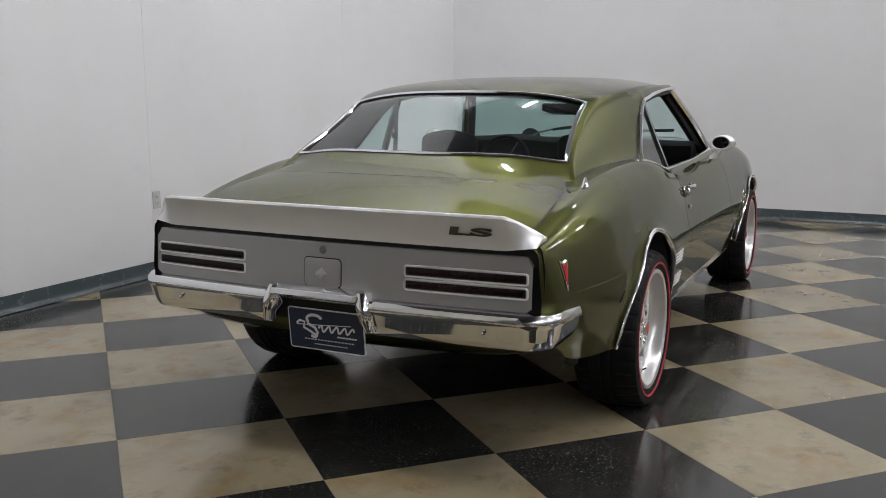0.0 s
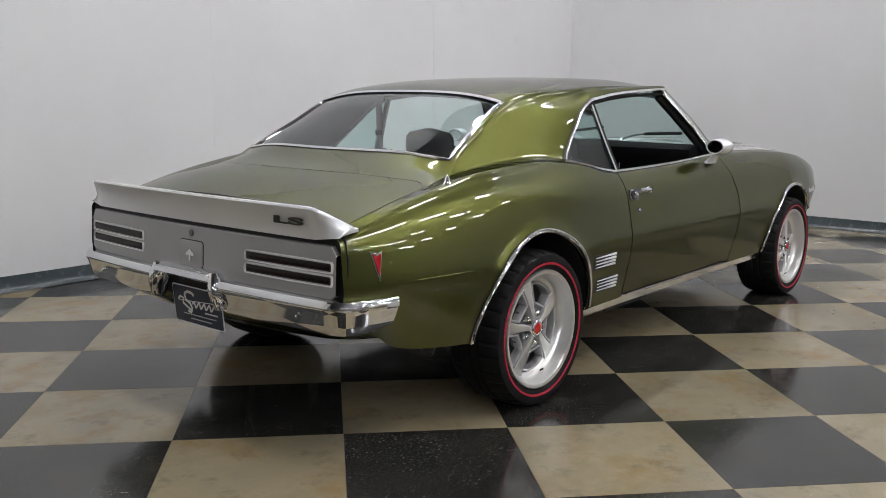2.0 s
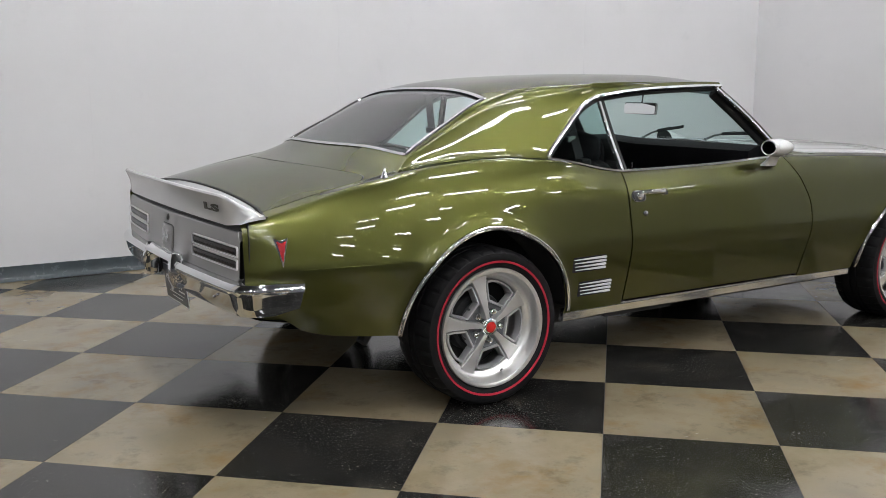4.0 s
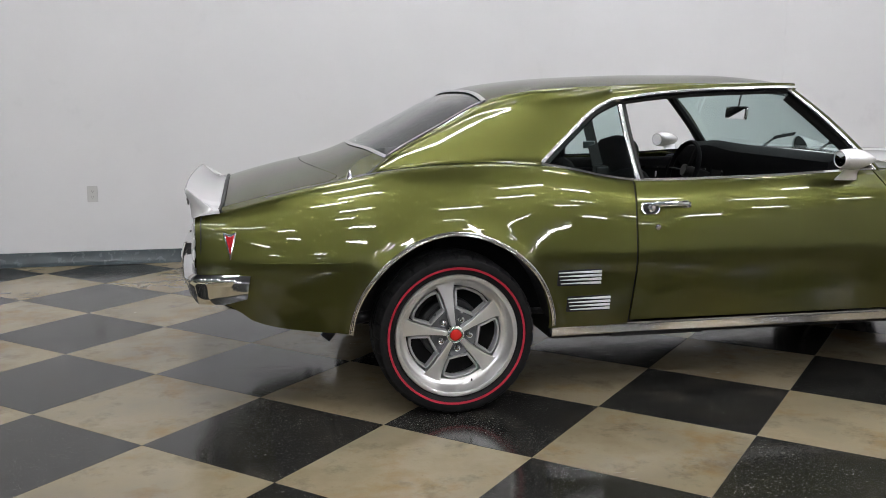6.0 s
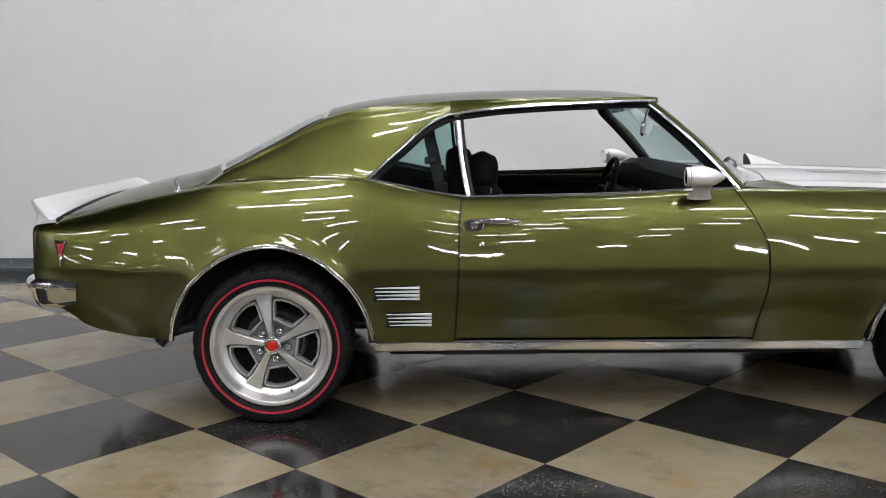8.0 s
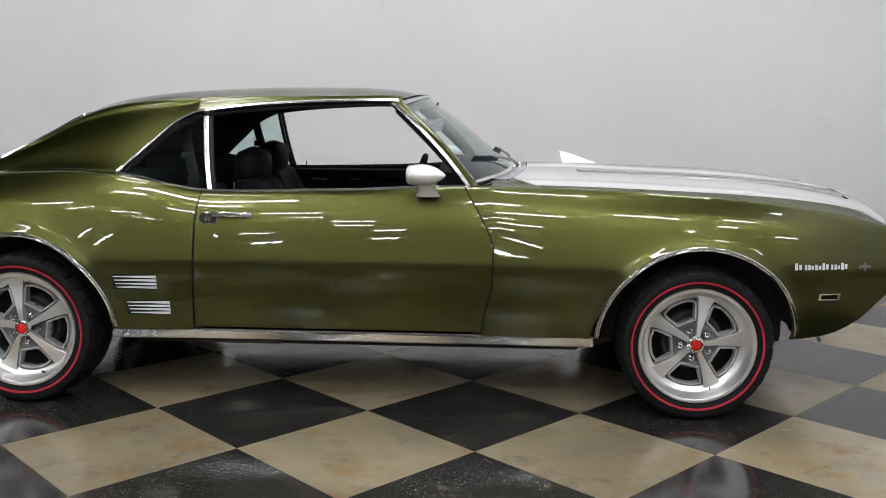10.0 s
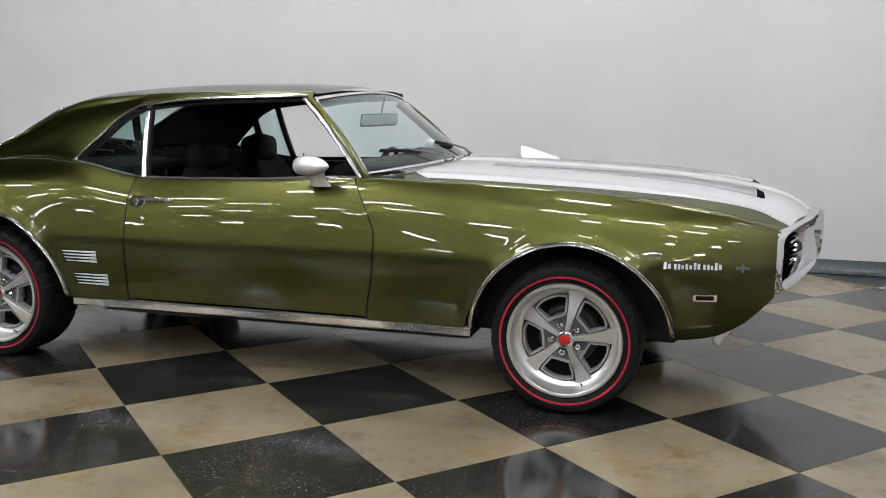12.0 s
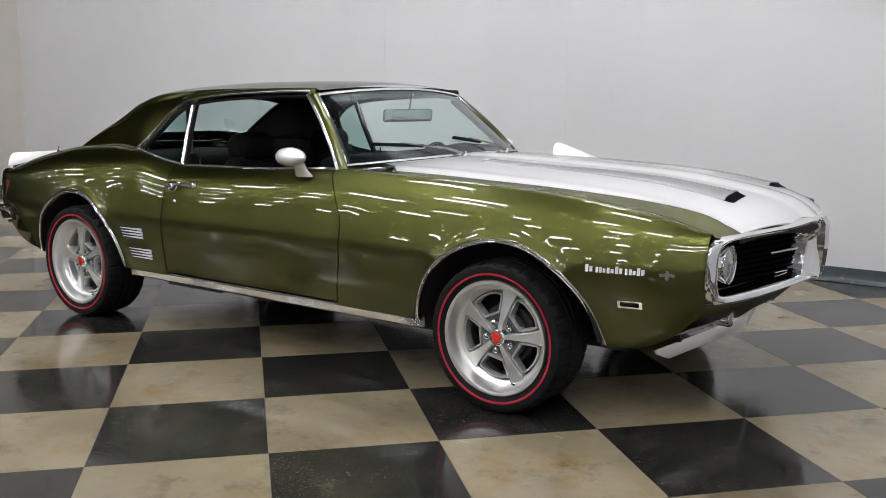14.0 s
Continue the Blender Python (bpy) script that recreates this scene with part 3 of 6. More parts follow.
def skin(name, rows, material, label, seams, s=1, extra=(), outward=(0, 0, 1)):
    """A body panel whose shading runs on into its neighbour along the seams."""
    bm = grid(rows, outward=outward)
    for more in extra:
        me = bpy.data.meshes.new("piece")
        piece = grid(more, outward=outward)
        piece.to_mesh(me), piece.free()
        bm.from_mesh(me)
        bpy.data.meshes.remove(me)
    bmesh.ops.remove_doubles(bm, verts=bm.verts, dist=2e-5)
    bmesh.ops.dissolve_degenerate(bm, edges=bm.edges, dist=1e-6)
    ob = part(name, bm, material, car, label, smooth=75)
    me = ob.data
    normals = [v.normal.copy() for v in me.vertices]
    for x, side in seams:
        p, n = seam(x)
        p, n = Vector((p.x, p.y * side, p.z)), Vector((n.x, n.y * side, n.z))
        for v in me.vertices:
            if (v.co - p).length < 1e-4:
                normals[v.index] = n
    me.normals_split_custom_set_from_vertices([n.normalized() for n in normals])
    return ob


ROOF_X = span(0.19, 1.547, 46)
rows = []
for xe in ROOF_X:
    half = []
    for k, w in enumerate(span(0, 1, 20)):
        x = xe + (roof_front(w * 0.58) - 1.547) * ((xe - 0.19) / 1.357) ** 2
        p = resample(roof_line(x if w < 1 else xe)[0], 20)[k]
        half.append((x if w < 1 else xe, p.x, p.y))
    rows.append(both(half))
skin("roof", rows, GREEN, "olive-green metallic steel roof", [(x, s) for x in ROOF_X for s in (-1, 1)])
part("headliner", grid([[p - Vector((0, 0, 0.022)) for p in r] for r in rows], outward=(0, 0, -1)), BLACK_TRIM, car, "black headliner", solid=0.004)

for s in (-1, 1):
    xs = span(0.70, 1.545, 26)
    skin("roof_rail", [[(x, s * p.x, p.y) for p in resample(roof_line(x)[1], 9)] for x in xs], GREEN, "", [(x, s) for x in xs], outward=(0, s, 0.4))
    # The rear wing and its roof pillar are one pressing.
    wing, tops = [], []
    rear, front = -0.955, lambda z: door_rear(z) - 0.0022
    extra_x = [x for x in span(-0.46, -0.20, 14)]
    for xb in sorted(set(columns(rear, 0.723, 44, ARCHES[0]) + [round(x, 4) for x in extra_x])):
        u = (xb - rear) / (front(0.6) - rear)
        first = resample(clipped(body_line(xb), floor_line(xb)), 34)
        row = []
        for k, p in enumerate(first):
            x = mix(rear, front(p.y), u)
            q = p if abs(x - xb) < 1e-4 else resample(clipped(body_line(x), floor_line(xb)), 34)[k]
            row.append(Vector((x, s * q.x, q.y)))
        row[0] = Vector((row[0].x, s * top_y(row[0].x), top_z(row[0].x)))
        wing.append(row)
        tops.append(row[0].x)
    cut = min(range(len(tops)), key=lambda i: abs(tops[i] - 0.37))

    def pillar(x):
        line = roof_line(x)[1]
        return [Vector((x, s * p.x, p.y)) for p in resample(clipped(line, window_rear(x)) if x > 0.372 else line, 26)]

    rows = [(pillar(x) if x > -0.30 else [r[0]] * 26)[:-1] + r for x, r in zip(tops[: cut + 1], wing)]
    upper_x = [tops[cut]] + span(0.385, 0.70, 22)
    pillar_x = [x for x in tops[: cut + 1] if x > -0.46] + upper_x
    skin("quarter_panel", rows, GREEN, "olive-green metallic rear wing flowing up into the broad roof pillar", [(x, s) for x in pillar_x], extra=([pillar(x) for x in upper_x], wing[cut:]), outward=(0, s, 0.4))
    lining = [[p + Vector((0, -s * 0.022, -0.006)) for p in pillar(x)] for x in span(-0.29, 0.70, 30)]
    part("pillar_lining", grid(lining, outward=(0, -s, 0)), BLACK_TRIM, car, solid=0.004)


deck_mid = curve((-0.90, 0.822), (-0.86, 0.837), (-0.8, 0.858), (-0.65, 0.901), (-0.53, 0.929), (-0.44, 0.950), (-0.30, 0.998))


def deck_point(x, w, drop=0.0):
    return Vector((x, w * top_y(x), top_z(x) + (deck_mid(x) - top_z(x)) * (1 - abs(w) ** 2.2) - drop))


def lid_front(w):
    """Front edge of the boot lid: bowed, with round corners."""
    return -0.530 + 0.135 * abs(w) ** 2 - 0.065 * max(0.0, (abs(w) - 0.88) / 0.12) ** 2.5


WIDTH = sorted(set(span(-0.9, 0.9, 33) + [k * w for k in (-1, 1) for w in (0.92, 0.94, 0.955, 0.97, 0.98, 0.99, 1.0)]))
rows = [[deck_point(mix(-0.885, lid_front(w) - 0.004, u), w * 0.993) for w in WIDTH] for u in span(0, 1, 26)]
part("boot_lid", grid(rows, outward=(0, 0, 1)), GREEN, car, "closed olive-green boot lid", solid=0.008, smooth=60)
# Black strip laid in the lid's shut line as the shade of the gap.
rim = [deck_point(x, -0.997) for x in span(-0.862, lid_front(1) - 0.01, 20)]
rim += [deck_point(lid_front(w) - 0.002, w) for w in WIDTH] + [Vector((p.x, -p.y, p.z)) for p in rim[::-1]]
part("lid_seal", sweep([p - Vector((0, 0, 0.004)) for p in rim], ((-0.0028, -0.004), (-0.0028, 0.0026), (0.0028, 0.0026), (0.0028, -0.004))), BLACK_TRIM, car, smooth=0)
rows = []
side_x = span(lid_front(1), -0.215, 14)
for i, xs in enumerate(side_x):
    u = i / 13
    row = []
    for w in WIDTH:
        a = deck_point(lid_front(w), w)
        y = abs(w) * 0.607
        e = roof_line(glass_base(y))[0]
        zb = float(np.interp(y, [p.x for p in e], [p.y for p in e]))
        b = Vector((glass_base(y), math.copysign(y, w), zb))
        c = Vector((*seam(side_x[0])[0],))
        d = Vector((*seam(side_x[-1])[0],))
        stray = seam(xs)[0] - (c + (d - c) * u)
        stray.y *= math.copysign(1, w)
        row.append(a + (b - a) * u + Vector((0, 0, -0.007 * math.sin(math.pi * u) * (1 - abs(w) ** 6))) + stray * abs(w) ** 10)
    rows.append(row)
skin("tulip_panel", rows, GREEN, "olive-green panel below the rear window", [(x, s) for x in side_x for s in (-1, 1)])

rows = []
for u in span(0, 1, 20):
    half = []
    for k, w in enumerate(span(0, 1, 16)):
        x = mix(glass_base(w * 0.59), 0.19, u)
        p = resample(roof_line(x)[0], 16)[k]
        half.append((x, p.x * 0.985, p.y - 0.004))
    rows.append(both(half))
pane = part("rear_window", grid(rows, outward=(-0.5, 0, 1)), GLASS, car, "sloping pale-tinted rear window in a chrome surround", smooth=60)
pane.visible_shadow = False
frame_path = [p + Vector((-0.002, 0, 0.005)) for p in [r[0] for r in rows] + rows[-1][1:-1] + [r[-1] for r in rows[::-1]] + rows[0][1:-1][::-1]]
part("chrome_surround", sweep(frame_path, ((-0.011, -0.003), (-0.008, 0.004), (0.0, 0.006), (0.008, 0.004), (0.011, -0.003)), closed=True), CHROME, pane)

# ---- car: windscreen, side glass and bright trim ----
SCREEN_W = 0.735


def screen_point(w, u, off=0.0):
    """w from -1 to 1 across, u from the base up to the header."""
    base = Vector((2.014 - 0.164 * abs(w) ** 2.2, w * SCREEN_W, 0.950 - 0.022 * w * w))
    y = w * 0.585
    head = Vector((1.602 - 0.062 * (y / 0.6) ** 2, y, 1.270 - 0.032 * w * w))
    p = base + (head - base) * u
    return p + Vector((0.004, 0, 0.004)) * math.sin(math.pi * u) + Vector((0.6, 0, 0.8)) * off


rows = [[screen_point(w, u) for w in span(-1, 1, 25)] for u in span(0, 1, 12)]
screen = part("windscreen", grid(rows, outward=(1, 0, 1)), GLASS, car, "raked pale-tinted windscreen", smooth=60)
screen.visible_shadow = False
shade = part("shade_band", grid([[screen_point(w, u, -0.006) for w in span(-0.99, 0.99, 25)] for u in (0.88, 0.94, 0.995)], outward=(1, 0, 1)), SHADE_GLASS, screen, "dark tinted band along the top of the windscreen", smooth=60)
shade.visible_shadow = False
edge_path = [p + Vector((0.002, 0, -0.001)) for p in [r[0] for r in rows] + rows[-1][1:-1] + [r[-1] for r in rows[::-1]] + rows[0][1:-1][::-1]]
part("chrome_surround", sweep(edge_path, ((-0.010, -0.003), (-0.006, 0.005), (0.006, 0.005), (0.010, -0.003)), closed=True), STAINLESS, screen)

head_path = [screen_point(w, 1.0) + Vector((-0.010, 0, 0.008)) for w in span(-1, 1, 25)]
part("header_moulding", sweep(head_path, ((-0.020, -0.008), (-0.018, 0.002), (-0.006, 0.006), (0.010, 0.004), (0.016, -0.004), (0.014, -0.010)), up=(0.5, 0, 0.85)), STAINLESS, screen, "bright moulding above the windscreen")


def glass_y(z):
    return mix(0.760, 0.640, (z - 0.885) / 0.305)


for s in (-1, 1):
    low, high = Vector((1.856, s * 0.756, 0.905)), Vector((1.525, s * 0.596, 1.241))
    path = [low + (high - low) * u + Vector((0.012, 0, 0.010)) * math.sin(math.pi * u) for u in span(0, 1, 9)]
    part("windscreen_pillar", sweep(path, ((-0.024, -0.016), (-0.024, 0.004), (-0.012, 0.012), (0.010, 0.012), (0.020, 0.004), (0.020, -0.016)), up=(0.7, s * 0.35, 0.6)), GREEN, car, "slim olive-green windscreen pillar")
    path = [p + Vector((-0.022, s * 0.012, 0.0)) for p in path]
    part("pillar_trim", sweep(path, ((-0.010, -0.008), (-0.010, 0.006), (0.0, 0.011), (0.010, 0.009), (0.010, -0.008)), up=(0.3, s * 0.8, 0.4)), STAINLESS, car, "bright pillar moulding")
    rail = [Vector((x, s * (roof_side + 0.004), window_rear(x) + 0.002)) for x, roof_side in [(x, clipped(roof_line(x)[1], window_rear(x))[-1].x) for x in span(0.374, 0.695, 16)]]
    rail += [Vector((x, s * (rail_y(x) + 0.009), rail_z(x) + 0.003)) for x in span(0.73, 1.53, 16)]
    part("roof_gutter_trim", sweep(rail, ((-0.009, -0.012), (-0.008, 0.004), (-0.002, 0.010), (0.006, 0.010), (0.009, -0.010)), up=(0, s, 0.5)), STAINLESS, car, "bright moulding over the side windows")
    seal = [p + Vector((0.012 if p.x < 0.7 else 0, -s * 0.016, -0.017)) for p in rail]
    part("window_seal", sweep(seal, ring(0.010, 6)), BLACK_TRIM, car)
    belt = [Vector((x, s * (top_y(x) + 0.002), top_z(x) + 0.003)) for x in span(0.372, 1.845, 40)]
    part("belt_trim", sweep(belt, ((-0.006, -0.006), (-0.006, 0.004), (0.006, 0.004), (0.006, -0.006))), STAINLESS, car, "bright moulding along the window sill")
    rows = []
    for x in span(0.385, 0.768, 14):
        z0, z1 = top_z(x) - 0.02, min(window_rear(x) - 0.006 if x < 0.70 else 1.195, 1.195)
        rows.append([(x - max(0, z - 0.88) * 0.14 * (x - 0.385) / 0.383, s * glass_y(z), z) for z in span(z0, max(z1, z0 + 0.001), 8)])
    q = part("quarter_window", grid(rows, outward=(0, s, 0)), GLASS, car, "tinted quarter window")
    q.visible_shadow = False
    post = [Vector((mix(0.772, 0.728, u) - 0.006 * math.sin(math.pi * u), s * (glass_y(mix(0.875, 1.196, u)) + 0.004), mix(0.875, 1.196, u))) for u in span(0, 1, 8)]
    part("window_post", sweep(post, ((-0.007, -0.010), (-0.007, 0.003), (-0.003, 0.008), (0.003, 0.008), (0.007, 0.003), (0.007, -0.010)), up=(1, 0, 0.2)), STAINLESS, car, "chrome quarter-window post")
    part("post_seal", sweep([q + Vector((0.018, -s * 0.006, 0)) for q in post], ((-0.010, -0.006), (-0.010, 0.006), (0.010, 0.006), (0.010, -0.006)), up=(1, 0, 0.2)), BLACK_TRIM, car)

# ---- car: bonnet and cowl ----
hood_mid = curve((1.95, 0.958), (2.16, 0.960), (2.58, 0.948), (3.1, 0.921), (3.30, 0.897), (3.47, 0.868), (3.6, 0.832), (3.70, 0.778))


def nose_x(y):
    """Plan of the pointed nose."""
    return 3.726 - 0.206 * (abs(y) / 0.735) ** 1.12


def hood_rear(w):
    return 2.085 - 0.135 * abs(w) ** 2.2 + 0.20 * max(0.0, (abs(w) - 0.72) / 0.28) ** 1.8


def hood_point(x, w):
    y = w * (top_y(min(x, 3.5)) - 0.004)
    e = top_z(min(x, 3.515)) + 0.002 - max(0, x - 3.5) * 0.15
    rise = 1 - abs(w) ** 2.6
    z = e + (hood_mid(x) - 0.010 - e) * rise
    z += 0.010 * (1 - min(1, abs(y) / 0.10) ** 2) + 0.004 * math.exp(-(((abs(w) - 0.86) / 0.05) ** 2))
    lip = max(0.0, (x - nose_x(y) + 0.16) / 0.16)
    return Vector((x, y, z - (0.021 + 0.034 * abs(w) ** 1.5) * lip * lip * (1 - abs(w) ** 6)))


# The bonnet's side edges; outside them the tops of the wings are green.
hood_edge = curve((1.9, 0.965), (2.4, 0.965), (2.8, 0.945), (3.1, 0.912), (3.3, 0.878), (3.56, 0.82))


def hood_row(u, ws):
    row = []
    for k in ws:
        w = k * 0.82
        for _ in range(3):
            x = mix(hood_rear(w), nose_x(w * 0.68) - 0.008, u)
            b = hood_edge(x)
            w = k * (b - 0.004) if abs(k) <= 1 else math.copysign(mix(b + 0.001, 1.0, abs(k) - 1.0), k)
        p = hood_point(x, w)
        out = max(0.0, abs(k) - 1.0)
        row.append(p + Vector((0, math.copysign(0.0055 * out, w), -0.003 * out)))
    return row


for s in (-1, 1):
    part("wing_top", grid([hood_row(u, [s * (1.0001 + 0.9999 * k / 9) for k in range(10)]) for u in span(0, 1, 60)], outward=(0, 0, 1)), GREEN, car, "olive-green top of the front wing", solid=0.009, smooth=60)
    part("bonnet_gap", grid([[p - Vector((0, 0, 0.006)) for p in hood_row(u, (s * 0.985, s * 1.0, s * 1.02))] for u in span(0, 0.995, 40)], outward=(0, 0, 1)), BLACK_TRIM, car, "dark gap beside the bonnet")
rows = [hood_row(u, span(-1, 1, 57)) for u in span(0, 1, 60)]
# Black sheet set under the bonnet's front edge to give the gap its shade.
part("nose_seal", grid([[p + Vector((d, 0, -h)) for d, h in ((-0.030, 0.006), (-0.004, 0.006), (-0.003, 0.040))] for p in rows[-1]], outward=(1, 0, 1)), BLACK_TRIM, car, "black strip as the shade between bonnet and chrome surround", solid=0.003)
part("bonnet", grid(rows, outward=(0, 0, 1)), SILVER, car, "silver-painted pointed bonnet with twin scoops", solid=0.009, smooth=60)
rows = [[mix(screen_point(w, 0) + Vector((-0.01, 0, -0.010)), hood_point(hood_rear(w) - 0.004, w) - Vector((0, 0, 0.006)), u) - Vector((0, 0, 0.010 * math.sin(math.pi * u))) for w in span(-0.74, 0.74, 25)] for u in span(0, 1, 6)]
part("cowl", grid(rows, outward=(0, 0, 1)), SILVER, car, "silver cowl panel below the windscreen", solid=0.008, smooth=60)
for s in (-1, 1):
    rows = [[mix(screen_point(s * w, 0) + Vector((-0.01, 0, -0.010)), hood_point(hood_rear(w) - 0.003, s * w) - Vector((0, 0, 0.002)), u) - Vector((0, 0, 0.006 * math.sin(math.pi * u))) for w in span(0.744, 1.0, 12)] for u in span(0, 1, 8)]
    part("cowl_corner", grid(rows, outward=(0, 0, 1)), GREEN, car, "olive-green corner between bonnet and windscreen", solid=0.006, smooth=60)
for s in (-1, 1):
    rows = []
    for k in range(9):
        x = mix(2.30, 3.440, k / 8)
        h = mix(0.001, 0.013, k / 8)
        mid = mix(0.275, 0.292, k / 8)
        half = mix(0.060, 0.088, k / 8)
        prof = ((-1.0, -0.2), (-0.92, 0.55), (-0.75, 0.92), (-0.4, 1.0), (0.4, 1.0), (0.75, 0.92), (0.92, 0.55), (1.0, -0.2))
        rows.append([(x, s * (mid + half * a), hood_point(x, (mid + half * a) / top_y(x)).z + h * b) for a, b in prof])
    scoop = part("bonnet_scoop", grid(rows, outward=(0, 0, 1), cap=False), STRIPE, car, "raised grey bonnet scoop", smooth=50)
    # The mouth slopes forward from the top of the scoop down to the bonnet.
    top = lambda x, a, b, e=0.0: (x, s * (0.292 + a * 0.088), hood_point(x, (0.292 + a * 0.088) / top_y(x)).z + b * 0.0135 + e)
    across = ((-1.0, 0.0), (-0.92, 0.55), (-0.75, 0.92), (-0.4, 1.0), (0.4, 1.0), (0.75, 0.92), (0.92, 0.55), (1.0, 0.0))
    part("scoop_mouth", grid([[top(3.440, a * 0.97, b, 0.0004) for a, b in across], [top(3.460, a * 0.95, b * 0.45, 0.0004) for a, b in across], [top(3.478, a * 0.88, 0.02, 0.0008) for a, b in across]], outward=(1, 0, 1)), GRILLE_BLACK, scoop, "dark sloping scoop mouth", smooth=60)
    part("scoop_lip", grid([[top(3.440 + d, a * (1 + g), b, e) for a, b in across] for d, e, g in ((-0.008, 0.0012, 0.01), (0.004, 0.0022, 0.01), (0.005, -0.0006, -0.01), (-0.006, -0.002, -0.01))], close_u=True), STRIPE, scoop)

# ---- car: underside, sills, wheel housings ----
for name, block in (("floor_pan", (0.44, 2.30, -0.68, 0.68, 0.215, 0.335)), ("boot_floor", (-0.80, -0.40, -0.66, 0.66, 0.42, 0.66)), ("axle_tunnel", (-0.40, 0.44, -0.575, 0.575, 0.335, 0.80)), ("engine_bay", (2.30, 3.16, -0.575, 0.575, 0.24, 0.80)), ("radiator_frame", (3.16, 3.36, -0.66, 0.66, 0.34, 0.74)), ("gearbox_tunnel", (0.6, 2.2, -0.35, 0.35, 0.165, 0.204)), ("oil_pan", (2.45, 3.05, -0.25, 0.25, 0.15, 0.239))):
    part(name, boxes(block), UNDERSIDE, car, smooth=0, bevel=0.02)
part("rear_axle", sweep([(0, -0.66, 0.31), (0, -0.2, 0.31), (0, -0.12, 0.31), (0, 0.12, 0.31), (0, 0.2, 0.31), (0, 0.66, 0.31)], ring(0.05, 12), up=(0, 0, 1)), UNDERSIDE, car)
for s in (-1, 1):
    for arch in ARCHES:
        cx, cz, a, b, n = arch
        pts = [(x, z) for x, z in arch_points(cx, cz - 0.02, a + 0.012, b + 0.030, n, 25)]
        pts = [(pts[0][0], 0.340), *[p for p in pts if p[1] > 0.345], (pts[-1][0], 0.340)]
        rows = [[(x, s * 0.585, z) for x, z in pts]] + [[(x, s * min(y, body_line(x)[24].x - 0.012), z) for x, z in pts] for y in (0.66, 0.75, 0.82, 0.88)]
        part("wheel_housing", grid(rows), UNDERSIDE, car, "black inner wheel housing")
        part("housing_wall", prism([(x, z) for x, z in pts], 0.006, lambda x, z, d: (x, s * (0.582 - d), z)), UNDERSIDE, car, smooth=0)
        lip = []
        for x, z in arch_points(*arch, steps=65):
            if z < bot_z(x) - 0.003:
                continue
            line = body_line(x)
            y = float(np.interp(-z, [-p.y for p in line], [p.x for p in line]))
            lip.append(Vector((x, s * (y + 0.002), z)))
        rows = []
        for p in lip:
            r = Vector((p.x - cx, 0, p.z - cz)).normalized()
            rows.append([p + r * dr + Vector((0, s * dy, 0)) for dr, dy in ((-0.003, -0.012), (-0.003, 0.003), (-0.001, 0.006), (0.003, 0.0065), (0.0055, 0.004), (0.0065, 0.001), (0.0085, 0.001), (0.0095, 0.0045), (0.012, 0.006), (0.0145, 0.0045), (0.016, 0.0), (0.010, -0.004))])
        part("arch_moulding", grid(rows, close_v=True, cap=True), STAINLESS, car, "polished bright wheel-arch moulding")
    sill = [Vector((x, s * (wide_y(x) - 0.064), 0.318)) for x in span(0.398, 2.338, 30)]
    rows = [[p + Vector((0, s * dy, dz)) for dy, dz in ((-0.02, 0.004), (0.008, 0.003), (0.014, -0.001), (0.0145, -0.006), (0.010, -0.010), (0.005, -0.013), (0.003, -0.042), (-0.005, -0.048), (-0.03, -0.048))] for p in sill]
    part("sill_moulding", grid(rows, close_v=True, cap=True), STAINLESS, car, "polished bright sill moulding")
    part("sill_seam", sweep([(0.66, s * 0.79, 0.262), (1.06, s * 0.79, 0.262)], ((-0.01, -0.012), (-0.01, 0.006), (0.01, 0.006), (0.01, -0.012))), UNDERSIDE, car)
part("exhaust_pipe", sweep([(-0.25, -0.66, 0.36), (-0.38, -0.69, 0.345), (-0.45, -0.71, 0.325), (-0.488, -0.72, 0.283)], ring(0.023, 14)), DISC, car, "dark worn steel tail pipe")
part("exhaust_pipe", sweep([(-0.25, 0.66, 0.36), (-0.38, 0.69, 0.345), (-0.45, 0.71, 0.325), (-0.488, 0.72, 0.283)], ring(0.023, 14)), DISC, car, "dark worn steel tail pipe")


